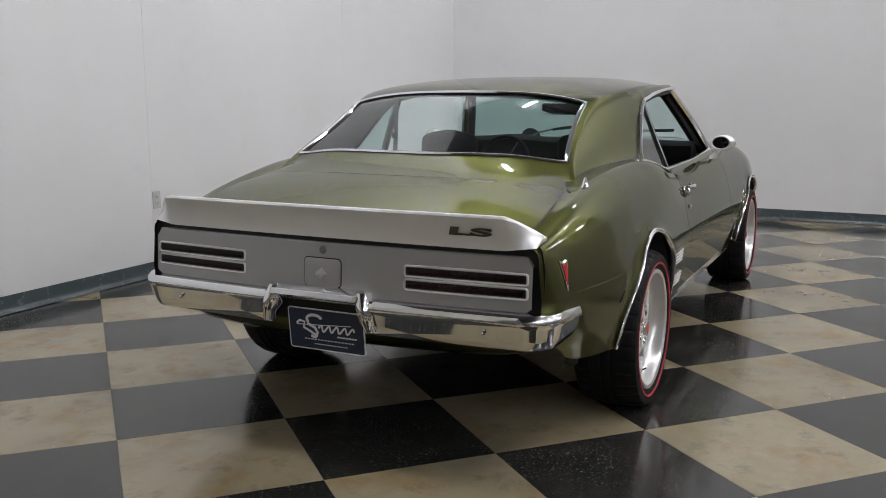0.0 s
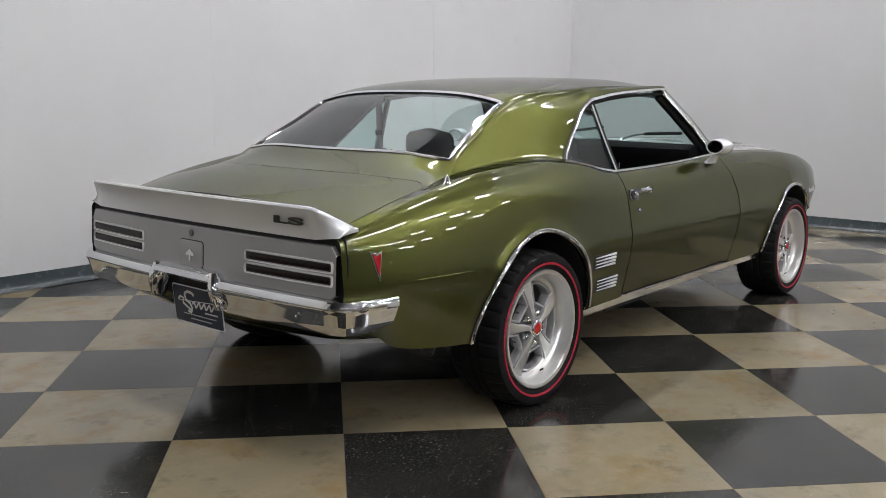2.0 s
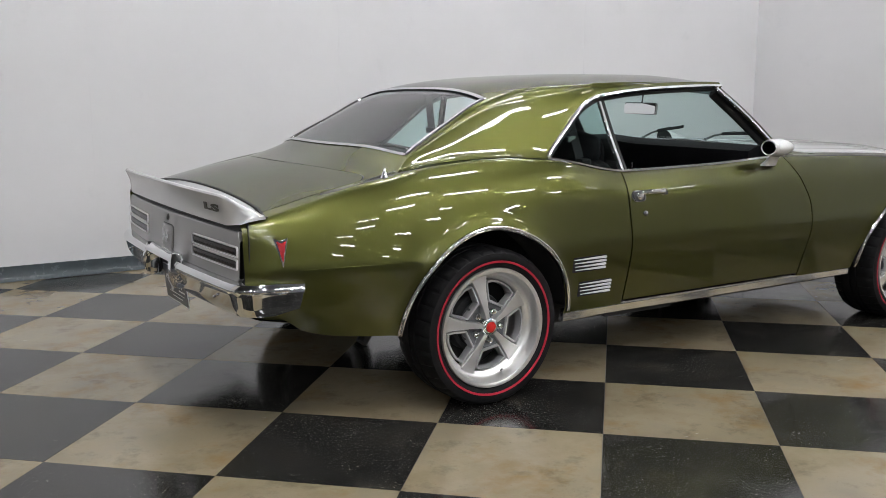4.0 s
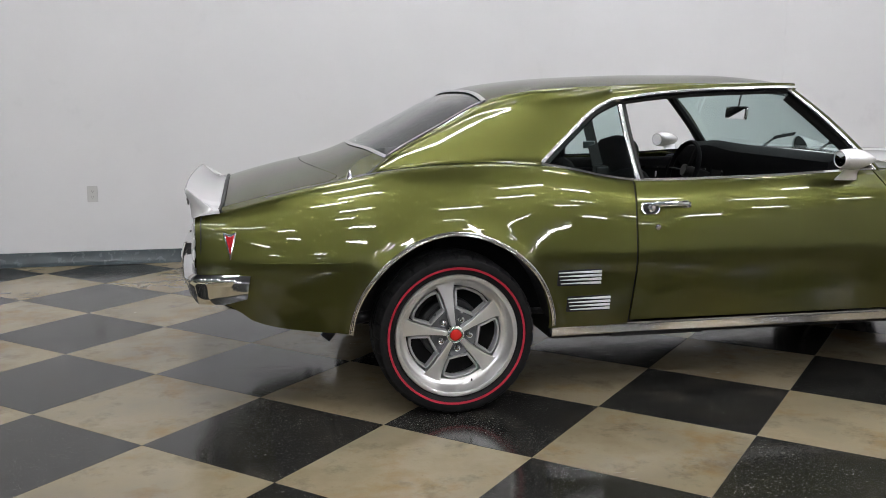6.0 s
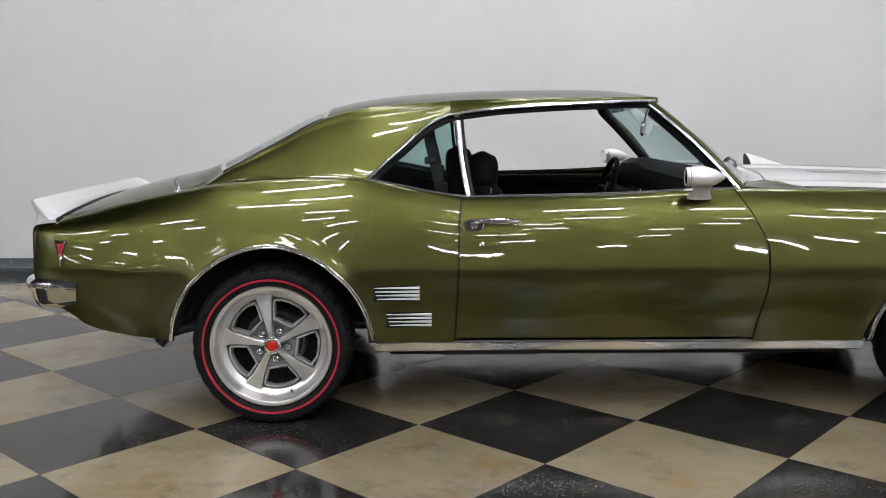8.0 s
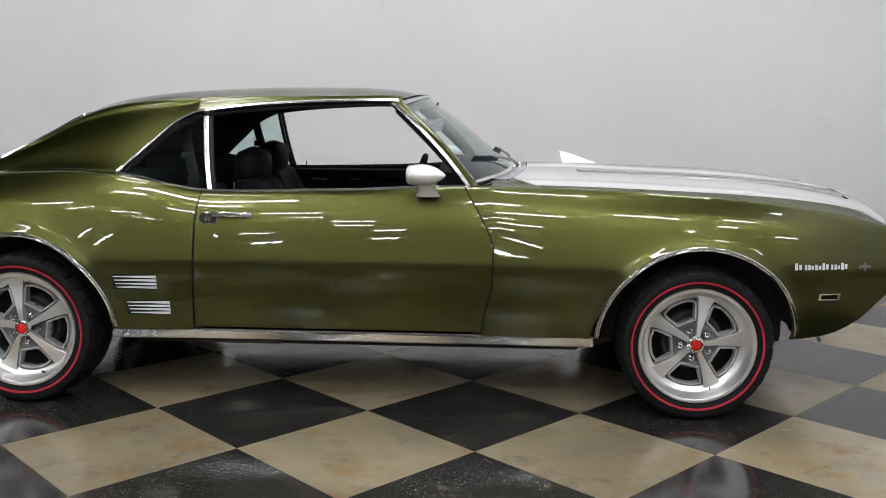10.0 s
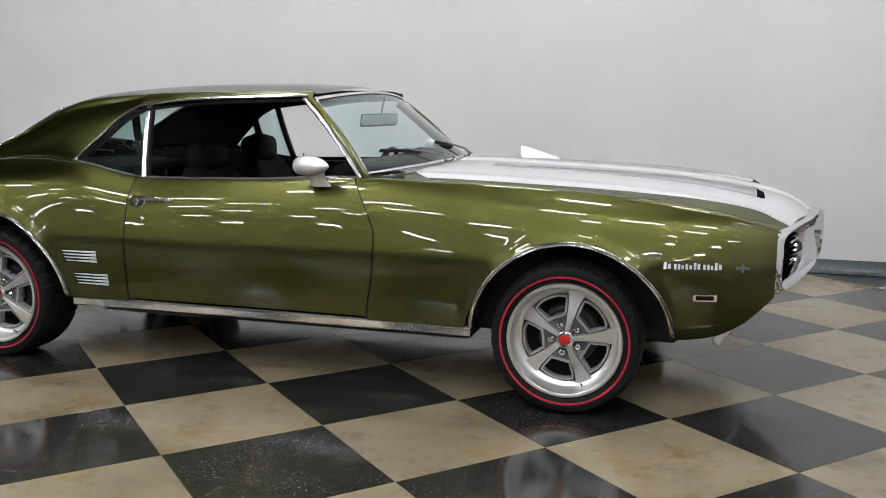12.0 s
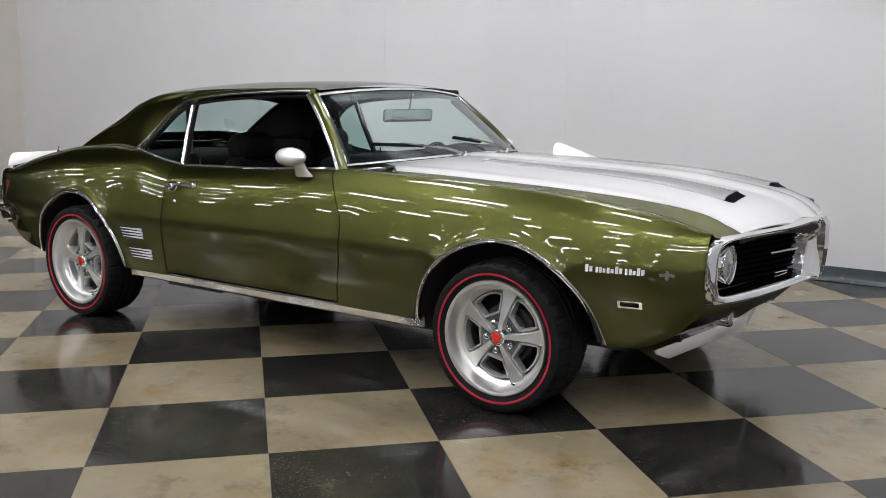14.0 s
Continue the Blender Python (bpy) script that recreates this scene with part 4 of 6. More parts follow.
# ---- car: wheels ----
def wheel(x, s, z, radius, first):
    k = radius / 0.312
    hub = Vector((x, s * 0.785, z))

    def at(r, a, o):
        return (r * math.cos(a), s * o, r * math.sin(a))

    rim = [(0.2375, 0.098), (0.2385, 0.112), (0.236, 0.117), (0.229, 0.1170), (0.2215, 0.114), (0.219, 0.108), (0.2165, 0.090), (0.213, 0.072), (0.207, 0.062), (0.198, 0.057), (0.190, 0.0545), (0.186, 0.050), (0.185, 0.030), (0.185, -0.006), (0.19, -0.010), (0.205, -0.02), (0.21, -0.09), (0.236, -0.105)]
    body = part("wheel", lathe([(r * k, o) for r, o in rim], 96, at), WHEEL_ALLOY, car, "five-spoke polished alloy wheel with a red-line tyre", smooth=35)
    body.location = hub
    tread = []
    steps = 192
    prof = [(0.2365, -0.105), (0.262, -0.121), (0.288, -0.122), (0.303, -0.111), (0.309, -0.094), (0.3115, -0.070), (0.3045, -0.068), (0.3045, -0.060), (0.312, -0.058), (0.312, -0.014), (0.305, -0.012), (0.305, -0.004), (0.312, -0.002), (0.312, 0.024), (0.305, 0.026), (0.305, 0.034), (0.312, 0.036), (0.3115, 0.070), (0.309, 0.094), (0.303, 0.110), (0.296, 0.119), (0.280, 0.1235), (0.262, 0.1215), (0.248, 0.114), (0.2365, 0.106)]
    for i in range(steps):
        a = 2 * math.pi * i / steps
        notch = i % 6 == 0
        row = []
        for r, o in prof:
            cut = 0.0065 if notch and r > 0.3025 and abs(o) > 0.069 else 0.0
            row.append(at((r - cut) * k, a, o))
        tread.append(row)
    part("tyre", grid(tread, close_u=True, close_v=True), RUBBER, body, "black low-profile tyre", smooth=30)
    part("red_line", lathe([(0.2590 * k, 0.1203), (0.2596 * k, 0.1232), (0.2672 * k, 0.1242), (0.2680 * k, 0.1212)], 96, at), RED_BAND, body, "thin red line round the sidewall")
    part("hub_disc", lathe([(0.0, 0.052), (0.030, 0.052), (0.074, 0.052), (0.080, 0.056), (0.088, 0.060), (0.096, 0.058), (0.099, 0.050), (0.099, 0.020), (0.0, 0.0)], 48, at, close=False), DULL_ALLOY, body, "grey painted wheel centre")
    part("brake_drum", lathe([(0.0, -0.006), (0.100, -0.006), (0.104, 0.000), (0.118, 0.000), (0.122, -0.006), (0.122, -0.060), (0.0, -0.060)], 48, at, close=False), DRUM, body, "grey cast brake drum")
    part("brake_back", lathe([(0.0, -0.07), (0.200, -0.07), (0.200, -0.075), (0.0, -0.075)], 32, at, close=False), UNDERSIDE, body)
    half_at = curve((0.024, 0.0080), (0.060, 0.0100), (0.11, 0.0165), (0.155, 0.0235), (0.178, 0.0300), (0.20, 0.0400))
    face_at = curve((0.024, 0.084), (0.060, 0.080), (0.11, 0.071), (0.16, 0.0615), (0.20, 0.0560))
    for i in range(5):
        c = radians(first + 72 * i)

        def beside(c, r, t, o):
            return Vector((k * (r * math.cos(c) - t * math.sin(c)), s * o, k * (r * math.sin(c) + t * math.cos(c))))

        rows = []
        for r in (0.024, 0.045, 0.075, 0.11, 0.14, 0.165, 0.182, 0.197):
            h, o = half_at(r), face_at(r)
            rows.append([beside(c, r, t, o + d) for t, d in ((-h - 0.003, -0.030), (-h - 0.0015, -0.006), (-h, -0.001), (-h + 0.0012, 0.0), (0.0, 0.0006), (h - 0.0012, 0.0), (h, -0.001), (h + 0.0015, -0.006), (h + 0.003, -0.030))])
        part("spoke", grid(rows, outward=(0, s, 0)), WHEEL_ALLOY, body, "polished tapered spoke", smooth=22)
        # The raised grey border of the opening between this spoke and the next.
        after = c + radians(72)
        line = [(c, r, half_at(r) + 0.0100) for r in span(0.098, 0.158, 6)]
        edge = [beside(*q, 0) for q in line] + [beside(c, 0.168, half_at(0.168) + 0.0130, 0)]
        away = [beside(after, r, -half_at(r) - 0.0100, 0) for r in span(0.098, 0.158, 6)] + [beside(after, 0.168, -half_at(0.168) - 0.0130, 0)]
        a0, a1 = math.atan2(edge[-1].z, edge[-1].x), math.atan2(away[-1].z, away[-1].x)
        a1 += 2 * math.pi if a1 < a0 else 0
        arc = [Vector((k * 0.1775 * math.cos(a), 0, k * 0.1775 * math.sin(a))) for a in span(mix(a0, a1, 0.20), mix(a0, a1, 0.80), 9)]
        loop_path = edge + arc + away[::-1]
        for p in loop_path:
            p.y = s * (face_at(math.hypot(p.x, p.z) / k) - 0.0055)
        part("spoke_border", sweep(loop_path, ((-0.0050, -0.034), (-0.0050, -0.001), (-0.0026, 0.0030), (0.0026, 0.0030), (0.0050, -0.001), (0.0050, -0.034)), up=(0, s, 0), closed=True), BORDER, body, "grey raised border of a wheel opening", smooth=40)
        n = c + radians(36)
        nut = lathe([(0.0, 0.083), (0.006, 0.082), (0.0115, 0.077), (0.0135, 0.070), (0.0140, 0.050)], 12, lambda r, a, o: (0.060 * k * math.cos(n) + r * math.cos(a), s * o, 0.060 * k * math.sin(n) + r * math.sin(a)), close=False)
        part("wheel_nut", nut, CHROME, body, smooth=25)
    cap = part("centre_cap", lathe([(0.0, 0.0905), (0.0205, 0.0905), (0.0225, 0.0945), (0.0290, 0.0940), (0.0345, 0.089), (0.036, 0.078), (0.036, 0.05)], 32, at, close=False), STAINLESS, body, "chrome centre cap with a red badge")
    part("badge", lathe([(0.0, 0.0965), (0.017, 0.0957), (0.0205, 0.094), (0.0205, 0.090)], 32, at, close=False), RED_CAP, cap, "red enamel badge", smooth=60)
    part("valve", sweep([at(0.207 * k, radians(290), 0.062), at(0.196 * k, radians(290), 0.078)], ring(0.0035, 6)), BLACK_TRIM, body)
    return body


for s in (-1, 1):
    wheel(-0.002, s, 0.3115, 0.312, 100)
    wheel(2.738, s, 0.3025, 0.303, 78)

# ---- car: tail ----
def tail_x(y):
    return -0.988 + 0.036 * (y / 0.75) ** 2


def on_tail(y0, z0, out=0.0):
    return lambda a, b, d: (tail_x(y0 + a) + 0.05 * (z0 + b - 0.655) - out - d, y0 + a, z0 + b)


ys = span(-0.775, 0.775, 41)
rows = [[(tail_x(y) + dx + 0.05 * (z - 0.655), y * k, z) for y in ys] for z, dx, k in ((0.790, 0.09, 0.955), (0.778, 0.014, 0.965), (0.762, 0.008, 0.985), (0.70, 0.010, 1.0), (0.58, 0.010, 1.0), (0.50, 0.02, 1.0), (0.46, 0.03, 1.0))]
part("tail_surround", grid(rows, outward=(-1, 0, 0)), BLACK_TRIM, car, "black recess round the tail panel", solid=0.004)


def bent_plate(outline, steps, y0, z0, depth, out):
    """A plate with a given outline that follows the bow of the tail, with a rounded face."""
    bm = bmesh.new()
    at = on_tail(y0, z0, out)
    rings = []
    for inset, d in ((0.0, 0.0), (0.0, depth * 0.6), (0.003, depth)):
        rings.append([bm.verts.new(at(a * (1 - inset / max(abs(a), 0.02)), b * (1 - inset / max(abs(b), 0.02)), d)) for a, b in outline])
    n = len(outline)
    for r0, r1 in zip(rings, rings[1:]):
        for i in range(n):
            bm.faces.new((r0[i], r0[(i + 1) % n], r1[(i + 1) % n], r1[i]))
    bm.faces.new(rings[-1])
    bmesh.ops.recalc_face_normals(bm, faces=bm.faces)
    return bm


# The silver panel is a grid over its width, narrowed by rounded ends.
rows = []
for y in span(-0.742, 0.742, 75):
    e = max(0.0, (abs(y) - 0.712) / 0.030)
    cut = 0.030 * (1 - math.sqrt(max(0, 1 - e * e)))
    z0, z1 = 0.566 + cut * 0.5, 0.742 - cut
    x = tail_x(y)
    rows.append([(x + 0.05 * (z - 0.655) - d, y, z) for z, d in ((z0, -0.01), (z0, 0.004), (z0 + 0.004, 0.008), *((z, 0.008) for z in span(z0 + 0.02, z1 - 0.02, 8)), (z1 - 0.004, 0.008), (z1, 0.004), (z1, -0.01))])
panel = part("tail_panel", grid(rows, outward=(-1, 0, 0)), SHADED_SILVER, car, "silver-painted panel holding the tail lamps", smooth=35)
for s in (-1, 1):
    for zc in (0.6715, 0.6275):
        rim_pts = [(a, b) for a, b in rounded(0.203, 0.0150, 0.008, 4)]
        at = on_tail(s * 0.522, zc, 0.0065)
        dense = []
        for (a0, b0), (a1, b1) in zip(rim_pts, rim_pts[1:] + rim_pts[:1]):
            m = max(1, int(abs(a1 - a0) / 0.03))
            dense += [(mix(a0, a1, j / m), mix(b0, b1, j / m)) for j in range(m)]
        rows = []
        for a, b in dense:
            n = Vector((a * 0.06, b)).normalized()
            rows.append([at(a + n.x * e, b + n.y * e, d) for e, d in ((0.0075, 0.0), (0.0065, 0.004), (0.0038, 0.0078), (0.0005, 0.007), (-0.001, -0.004))])
        lamp = part("tail_lamp", grid(rows, close_u=True, outward=None), SILVER, car, "slim horizontal tail lamp with dark red lens", smooth=40)
        rows = [[at(a, b, 0.0022 + 0.0008 * (1 - (b / 0.012) ** 2)) for b in (-0.0125, -0.006, 0.0, 0.006, 0.0125)] for i, a in enumerate(span(-0.2, 0.2, 57))]
        part("lens_border", grid(rows, outward=(-1, 0, 0)), BLACK_TRIM, lamp, smooth=60)
        rows = [[at(a, b, 0.0036 + 0.0008 * (1 - (b / 0.009) ** 2)) for b in (-0.009, -0.0045, 0.0, 0.0045, 0.009)] for i, a in enumerate(span(-0.193, 0.193, 57))]
        part("lens", grid(rows, outward=(-1, 0, 0)), LENS_RED, lamp, "dark red ribbed lens", smooth=60)
flap = part("fuel_flap", bent_plate(rounded(0.071, 0.047, 0.014), 8, -0.009, 0.641, 0.004, 0.0085), SHADED_SILVER, car, "silver square fuel flap with a raised emblem")
part("flap_gap", bent_plate(rounded(0.0745, 0.0505, 0.017), 8, -0.009, 0.641, 0.001, 0.0078), BLACK_TRIM, flap)
bird = on_tail(-0.009, 0.641, 0.012)
part("emblem", prism([(-0.005, -0.026), (0.005, -0.026), (0.006, -0.004), (0.012, -0.008), (0.026, -0.006), (0.021, 0.004), (0.009, 0.009), (0.005, 0.016), (-0.005, 0.016), (-0.009, 0.009), (-0.021, 0.004), (-0.026, -0.006), (-0.012, -0.008), (-0.006, -0.004)], 0.005, bird), BRIGHT, flap, "raised bright emblem", smooth=0)
lock_at = on_tail(-0.009, 0.717, 0.007)
part("boot_lock", lathe([(0.0, 0.007), (0.009, 0.007), (0.0125, 0.004), (0.0145, 0.0), (0.0145, -0.004)], 24, lambda r, a, o: lock_at(r * math.cos(a), r * math.sin(a), o), close=False), STEEL, car, "round boot lock")

# Spoiler: one lip across the tail, its ends swept forward and down.
rows = []
for y in [-0.752, -0.747, -0.738, -0.722, -0.70, -0.68, *span(-0.66, 0.66, 45), 0.68, 0.70, 0.722, 0.738, 0.747, 0.752]:
    e = max(0.0, min(1.0, (abs(y) - 0.655) / 0.097))
    bow = -0.020 * (1 - (y / 0.75) ** 2)
    w = min(1, abs(y) / top_y(-0.86))
    fx = -0.860 - 0.006 * (abs(y) / 0.66) ** 3 if abs(y) < 0.66 else mix(-0.866, -0.868, e)
    zf = deck_point(max(fx, -0.885), w).z + 0.004 if abs(y) < 0.66 else mix(deck_point(-0.866, 1).z + 0.004, 0.795, e)
    tip = Vector((mix(-0.988 + bow, -0.900, e**1.5), mix(0.868, 0.803, e**1.4)))
    foot = Vector((fx, zf))
    low = Vector((mix(-0.968 + bow, -0.955, e), 0.758 + 0.012 * e))
    m1 = foot + (tip - foot) * 0.55 + Vector((-0.004, -0.016 * (1 - 0.6 * e)))
    m2 = tip + (low - tip) * 0.5 + Vector((0.006 * (1 - e), 0))
    ring_pts = [foot + Vector((0.002, -0.012)), foot, foot + (tip - foot) * 0.25 + Vector((0, -0.012 * (1 - 0.6 * e))), m1, tip + Vector((0.006, 0.0)), tip + Vector((0.0, -0.002)), tip + Vector((-0.003, -0.009)), m2, low, low + Vector((0.02, 0.006)), Vector((foot.x - 0.02, low.y + 0.012))]
    rows.append([(p.x, y, p.y) for p in ring_pts])
spoiler = part("boot_spoiler", grid(rows, close_v=True, cap=True), SILVER, car, "silver-painted lip spoiler across the boot lid", smooth=38)
gap = [deck_point(-0.852 - 0.006 * (abs(y) / 0.66) ** 3, max(-1, min(1, y / top_y(-0.86)))) + Vector((0, 0, 0.003)) for y in span(-0.66, 0.66, 41)]
gap = [Vector((-0.868, -0.735, 0.792))] + gap + [Vector((-0.868, 0.735, 0.792))]
part("spoiler_seal", sweep(gap, ((-0.007, -0.006), (-0.005, 0.004), (0.005, 0.004), (0.007, -0.006))), BLACK_TRIM, spoiler)
badge_font = bpy.data.curves.new("badge_text", "FONT")
badge_font.body, badge_font.size, badge_font.extrude, badge_font.align_x, badge_font.align_y = "LS", 0.036, 0.0012, "CENTER", "CENTER"
badge_font.offset = 0.0016
badge_src = bpy.data.objects.new("badge_text", badge_font)
badge_me = bpy.data.meshes.new_from_object(badge_src)
bpy.data.objects.remove(badge_src)
spread = max(abs(v.co.x) for v in badge_me.vertices)
for v in badge_me.vertices:
    a, b, d = v.co
    y = -0.545 - a / spread * 0.074
    v.co = (-0.9775 - 0.020 * (1 - (y / 0.75) ** 2) - 0.0030 - b * 0.19 - d, y - b * 0.25, 0.812 + b * 0.95)
badge_me.materials.append(surface("dark_badge", (0.06, 0.055, 0.045), 0.35, 0.4))
badge = new("badge_letters", badge_me)
badge.parent = spoiler
tagged(badge, "dark raised badge letters")

# Lower tail apron, plate and bumper.
rows = []
for y in span(-0.745, 0.745, 41):
    e = max(0, (abs(y) - 0.60) / 0.145)
    x = tail_x(y) + 0.045 + 0.12 * e * e
    low = 0.375 + 0.03 * (abs(y) / 0.8) ** 2
    rows.append([(x + dx, y * k, z) for dx, k, z in ((0.0, 1, 0.570), (0.0, 1, 0.50), (0.010, 0.995, 0.45), (0.030, 0.985, mix(low, 0.45, 0.4)), (0.060, 0.97, low), (0.14, 0.95, low - 0.02), (0.25, 0.93, low - 0.015))])
part("rear_apron", grid(rows, outward=(-1, 0, -0.3)), GREEN, car, "olive-green apron below the bumper", solid=0.005, smooth=60)


def bumper_plan(t):
    """Plan of the rear bumper, t from -1 to 1, and the way out of it."""
    y_flat, r = 0.705, 0.115
    straight, bend, tail = y_flat, r * math.pi / 2 * 0.93, 0.135
    d = abs(t) * (straight + bend + tail)
    sg = 1 if t >= 0 else -1
    if d < straight:
        x, y, nx, ny = -1.030 + 0.032 * (d / y_flat) ** 2, d, -1.0, 0.09 * d / y_flat
    elif d < straight + bend:
        a = (d - straight) / r
        x, y, nx, ny = -0.998 + r - r * math.cos(a), y_flat + r * math.sin(a), -math.cos(a), math.sin(a)
    else:
        a = bend / r
        k = d - straight - bend
        x, y, nx, ny = -0.998 + r - r * math.cos(a) + k * math.sin(a), y_flat + r * math.sin(a) + k * math.cos(a), -math.cos(a), math.sin(a)
    return Vector((x, sg * y, 0)), Vector((nx, sg * ny, 0)).normalized()


rows = []
for t in span(-1, 1, 121):
    p, n = bumper_plan(t)
    end = max(0.0, (abs(t) - 0.90) / 0.10)
    y = abs(p.y)
    bridge = max(0.0, min(1.0, (0.205 - y) / 0.04)) if y < 0.205 else 0.0
    bridge = bridge * bridge * (3 - 2 * bridge)
    z1, z0 = 0.566 + 0.026 * bridge - 0.006 * end, mix(0.448, 0.540, bridge) + 0.022 * end
    out = 0.010 * bridge
    slant = 0.018 * end
    line = [(-0.075, z1 - 0.004), (-0.03, z1 + 0.002), (-0.004, z1), (0.006 + out, z1 - 0.012), (0.009 + out, z1 - 0.028), (0.000 + out, mix(z0, z1, 0.62)), (-0.010, mix(z0, z1, 0.30)), (-0.022, z0 + 0.010), (-0.030, z0), (-0.05, z0 + 0.004), (-0.07, mix(z0, z1, 0.3))]
    rows.append([p + n * (o * (1 - 0.35 * end)) + Vector((slant * (z1 - z) / 0.1 * -1 * (1 if end else 0), 0, z)) for o, z in line])
bumper = part("rear_bumper", grid(rows, close_v=True, cap=True), CHROME, car, "chrome wrap-round rear bumper", smooth=40)
for s in (-1, 1):
    rows = []
    for u in span(0, 1, 12):
        z = mix(0.592, 0.462, u)
        w = 0.018 + 0.012 * math.sin(math.pi * min(1, u * 1.2))
        o = 0.022 * math.sin(math.pi * (0.10 + 0.80 * u)) + 0.004
        y0 = 0.172 + 0.03 * u
        x = -1.030 + 0.003
        rows.append([(x + 0.015 - (o + 0.015) * c, s * (y0 + w * q), z) for q, c in ((-1.1, -0.5), (-1.0, 0.35), (-0.6, 0.85), (0, 1.0), (0.6, 0.85), (1.0, 0.35), (1.1, -0.5))])
    part("overrider", grid(rows, outward=(-1, 0, 0)), CHROME, bumper, "chrome bumper guard beside the plate", smooth=60)
    for y, z in ((0.60, 0.500),):
        part("bumper_bolt", lathe([(0.0, 0.004), (0.003, 0.0036), (0.0055, 0.002), (0.006, -0.004)], 16, lambda r, a, o: (-1.030 + 0.032 * (y / 0.705) ** 2 - 0.002 - o, s * y + r * math.cos(a), z + r * math.sin(a)), close=False), CHROME, bumper)
plate = tagged(part("number_plate", prism(rounded(0.152, 0.0745, 0.010), 0.003, lambda a, b, d: (-0.972 - d - b * 0.10, a - 0.004, 0.433 + b)), PLATE_WHITE, car, "navy dealer plate with a white border and white script", smooth=0))
plate_at = lambda lift: lambda a, b, d: (-0.9752 - lift - d - b * 0.10, -a - 0.004, 0.433 + b)
part("plate_field", prism(rounded(0.1475, 0.070, 0.008), 0.0012, plate_at(0.0)), PLATE_BLUE, plate, "navy field", smooth=0)
# Plain strokes of the size and colour of the script.
ink = bmesh.new()
def stroke(points, width):
    m = sweep([plate_at(0.0016)(a, b, 0) for a, b in points], ((-width, -0.0005), (-width, 0.0005), (width, 0.0005), (width, -0.0005)), up=(-1, 0, 0))
    me = bpy.data.meshes.new("stroke")
    m.to_mesh(me), m.free()
    ink.from_mesh(me)
    bpy.data.meshes.remove(me)
def squiggle(x0, x1, z, h, n, width, slant=0.35):
    pts = []
    for i in range(n * 6 + 1):
        a = i / 6 * math.pi
        b = h * math.sin(a)
        pts.append((mix(x0, x1, i / (n * 6)) + slant * b, z + b))
    stroke(pts, width)
stroke([(-0.045 + 0.030 * math.cos(a), 0.036 + 0.016 * math.sin(a)) for a in span(0.2, 3.6, 14)] + [(-0.07, 0.018), (-0.045, 0.008), (-0.035, -0.010), (-0.045, -0.028), (-0.062, -0.024)], 0.0052)
stroke([(-0.118, 0.016), (-0.105, 0.028), (-0.085, 0.024), (-0.09, 0.004), (-0.06, -0.010), (-0.035, -0.024)], 0.0042)
squiggle(-0.030, 0.112, 0.006, 0.011, 9, 0.0034)
stroke([(-0.118, 0.013), (-0.02, 0.018), (0.10, 0.026)], 0.0014)
for x0 in span(0.044, 0.112, 7):
    squiggle(x0, x0 + 0.008, -0.021, 0.0045, 1, 0.0022, 0.2)
for z, x0, x1 in ((-0.036, -0.09, 0.10), (-0.052, -0.05, 0.075)):
    for a in span(x0, x1, 15):
        stroke([(a, z), (a + (x1 - x0) / 15 * 0.7, z)], 0.0018)
part("plate_script", ink, PLATE_WHITE, plate, "white plain strokes", smooth=0)

# ---- car: nose ----
OUTER = [(0.012, 0.756), (0.30, 0.757), (0.58, 0.750), (0.690, 0.736), (0.734, 0.702), (0.742, 0.62), (0.734, 0.545), (0.690, 0.502), (0.50, 0.497), (0.25, 0.512), (0.06, 0.532), (0.012, 0.540)]
INNER = [(0.060, 0.728), (0.30, 0.731), (0.575, 0.726), (0.650, 0.714), (0.676, 0.686), (0.680, 0.62), (0.674, 0.566), (0.640, 0.538), (0.50, 0.535), (0.27, 0.543), (0.09, 0.552), (0.060, 0.568)]


def loop(pts, per=6):
    """A round closed line through the given points."""
    p = [Vector(q) for q in pts]
    n, out = len(p), []
    for i in range(n):
        a, b, c, d = p[i - 1], p[i], p[(i + 1) % n], p[(i + 2) % n]
        for k in range(per):
            t = k / per
            out.append(0.5 * (2 * b + (c - a) * t + (2 * a - 5 * b + 4 * c - d) * t * t + (3 * b - a - 3 * c + d) * t**3))
    return out


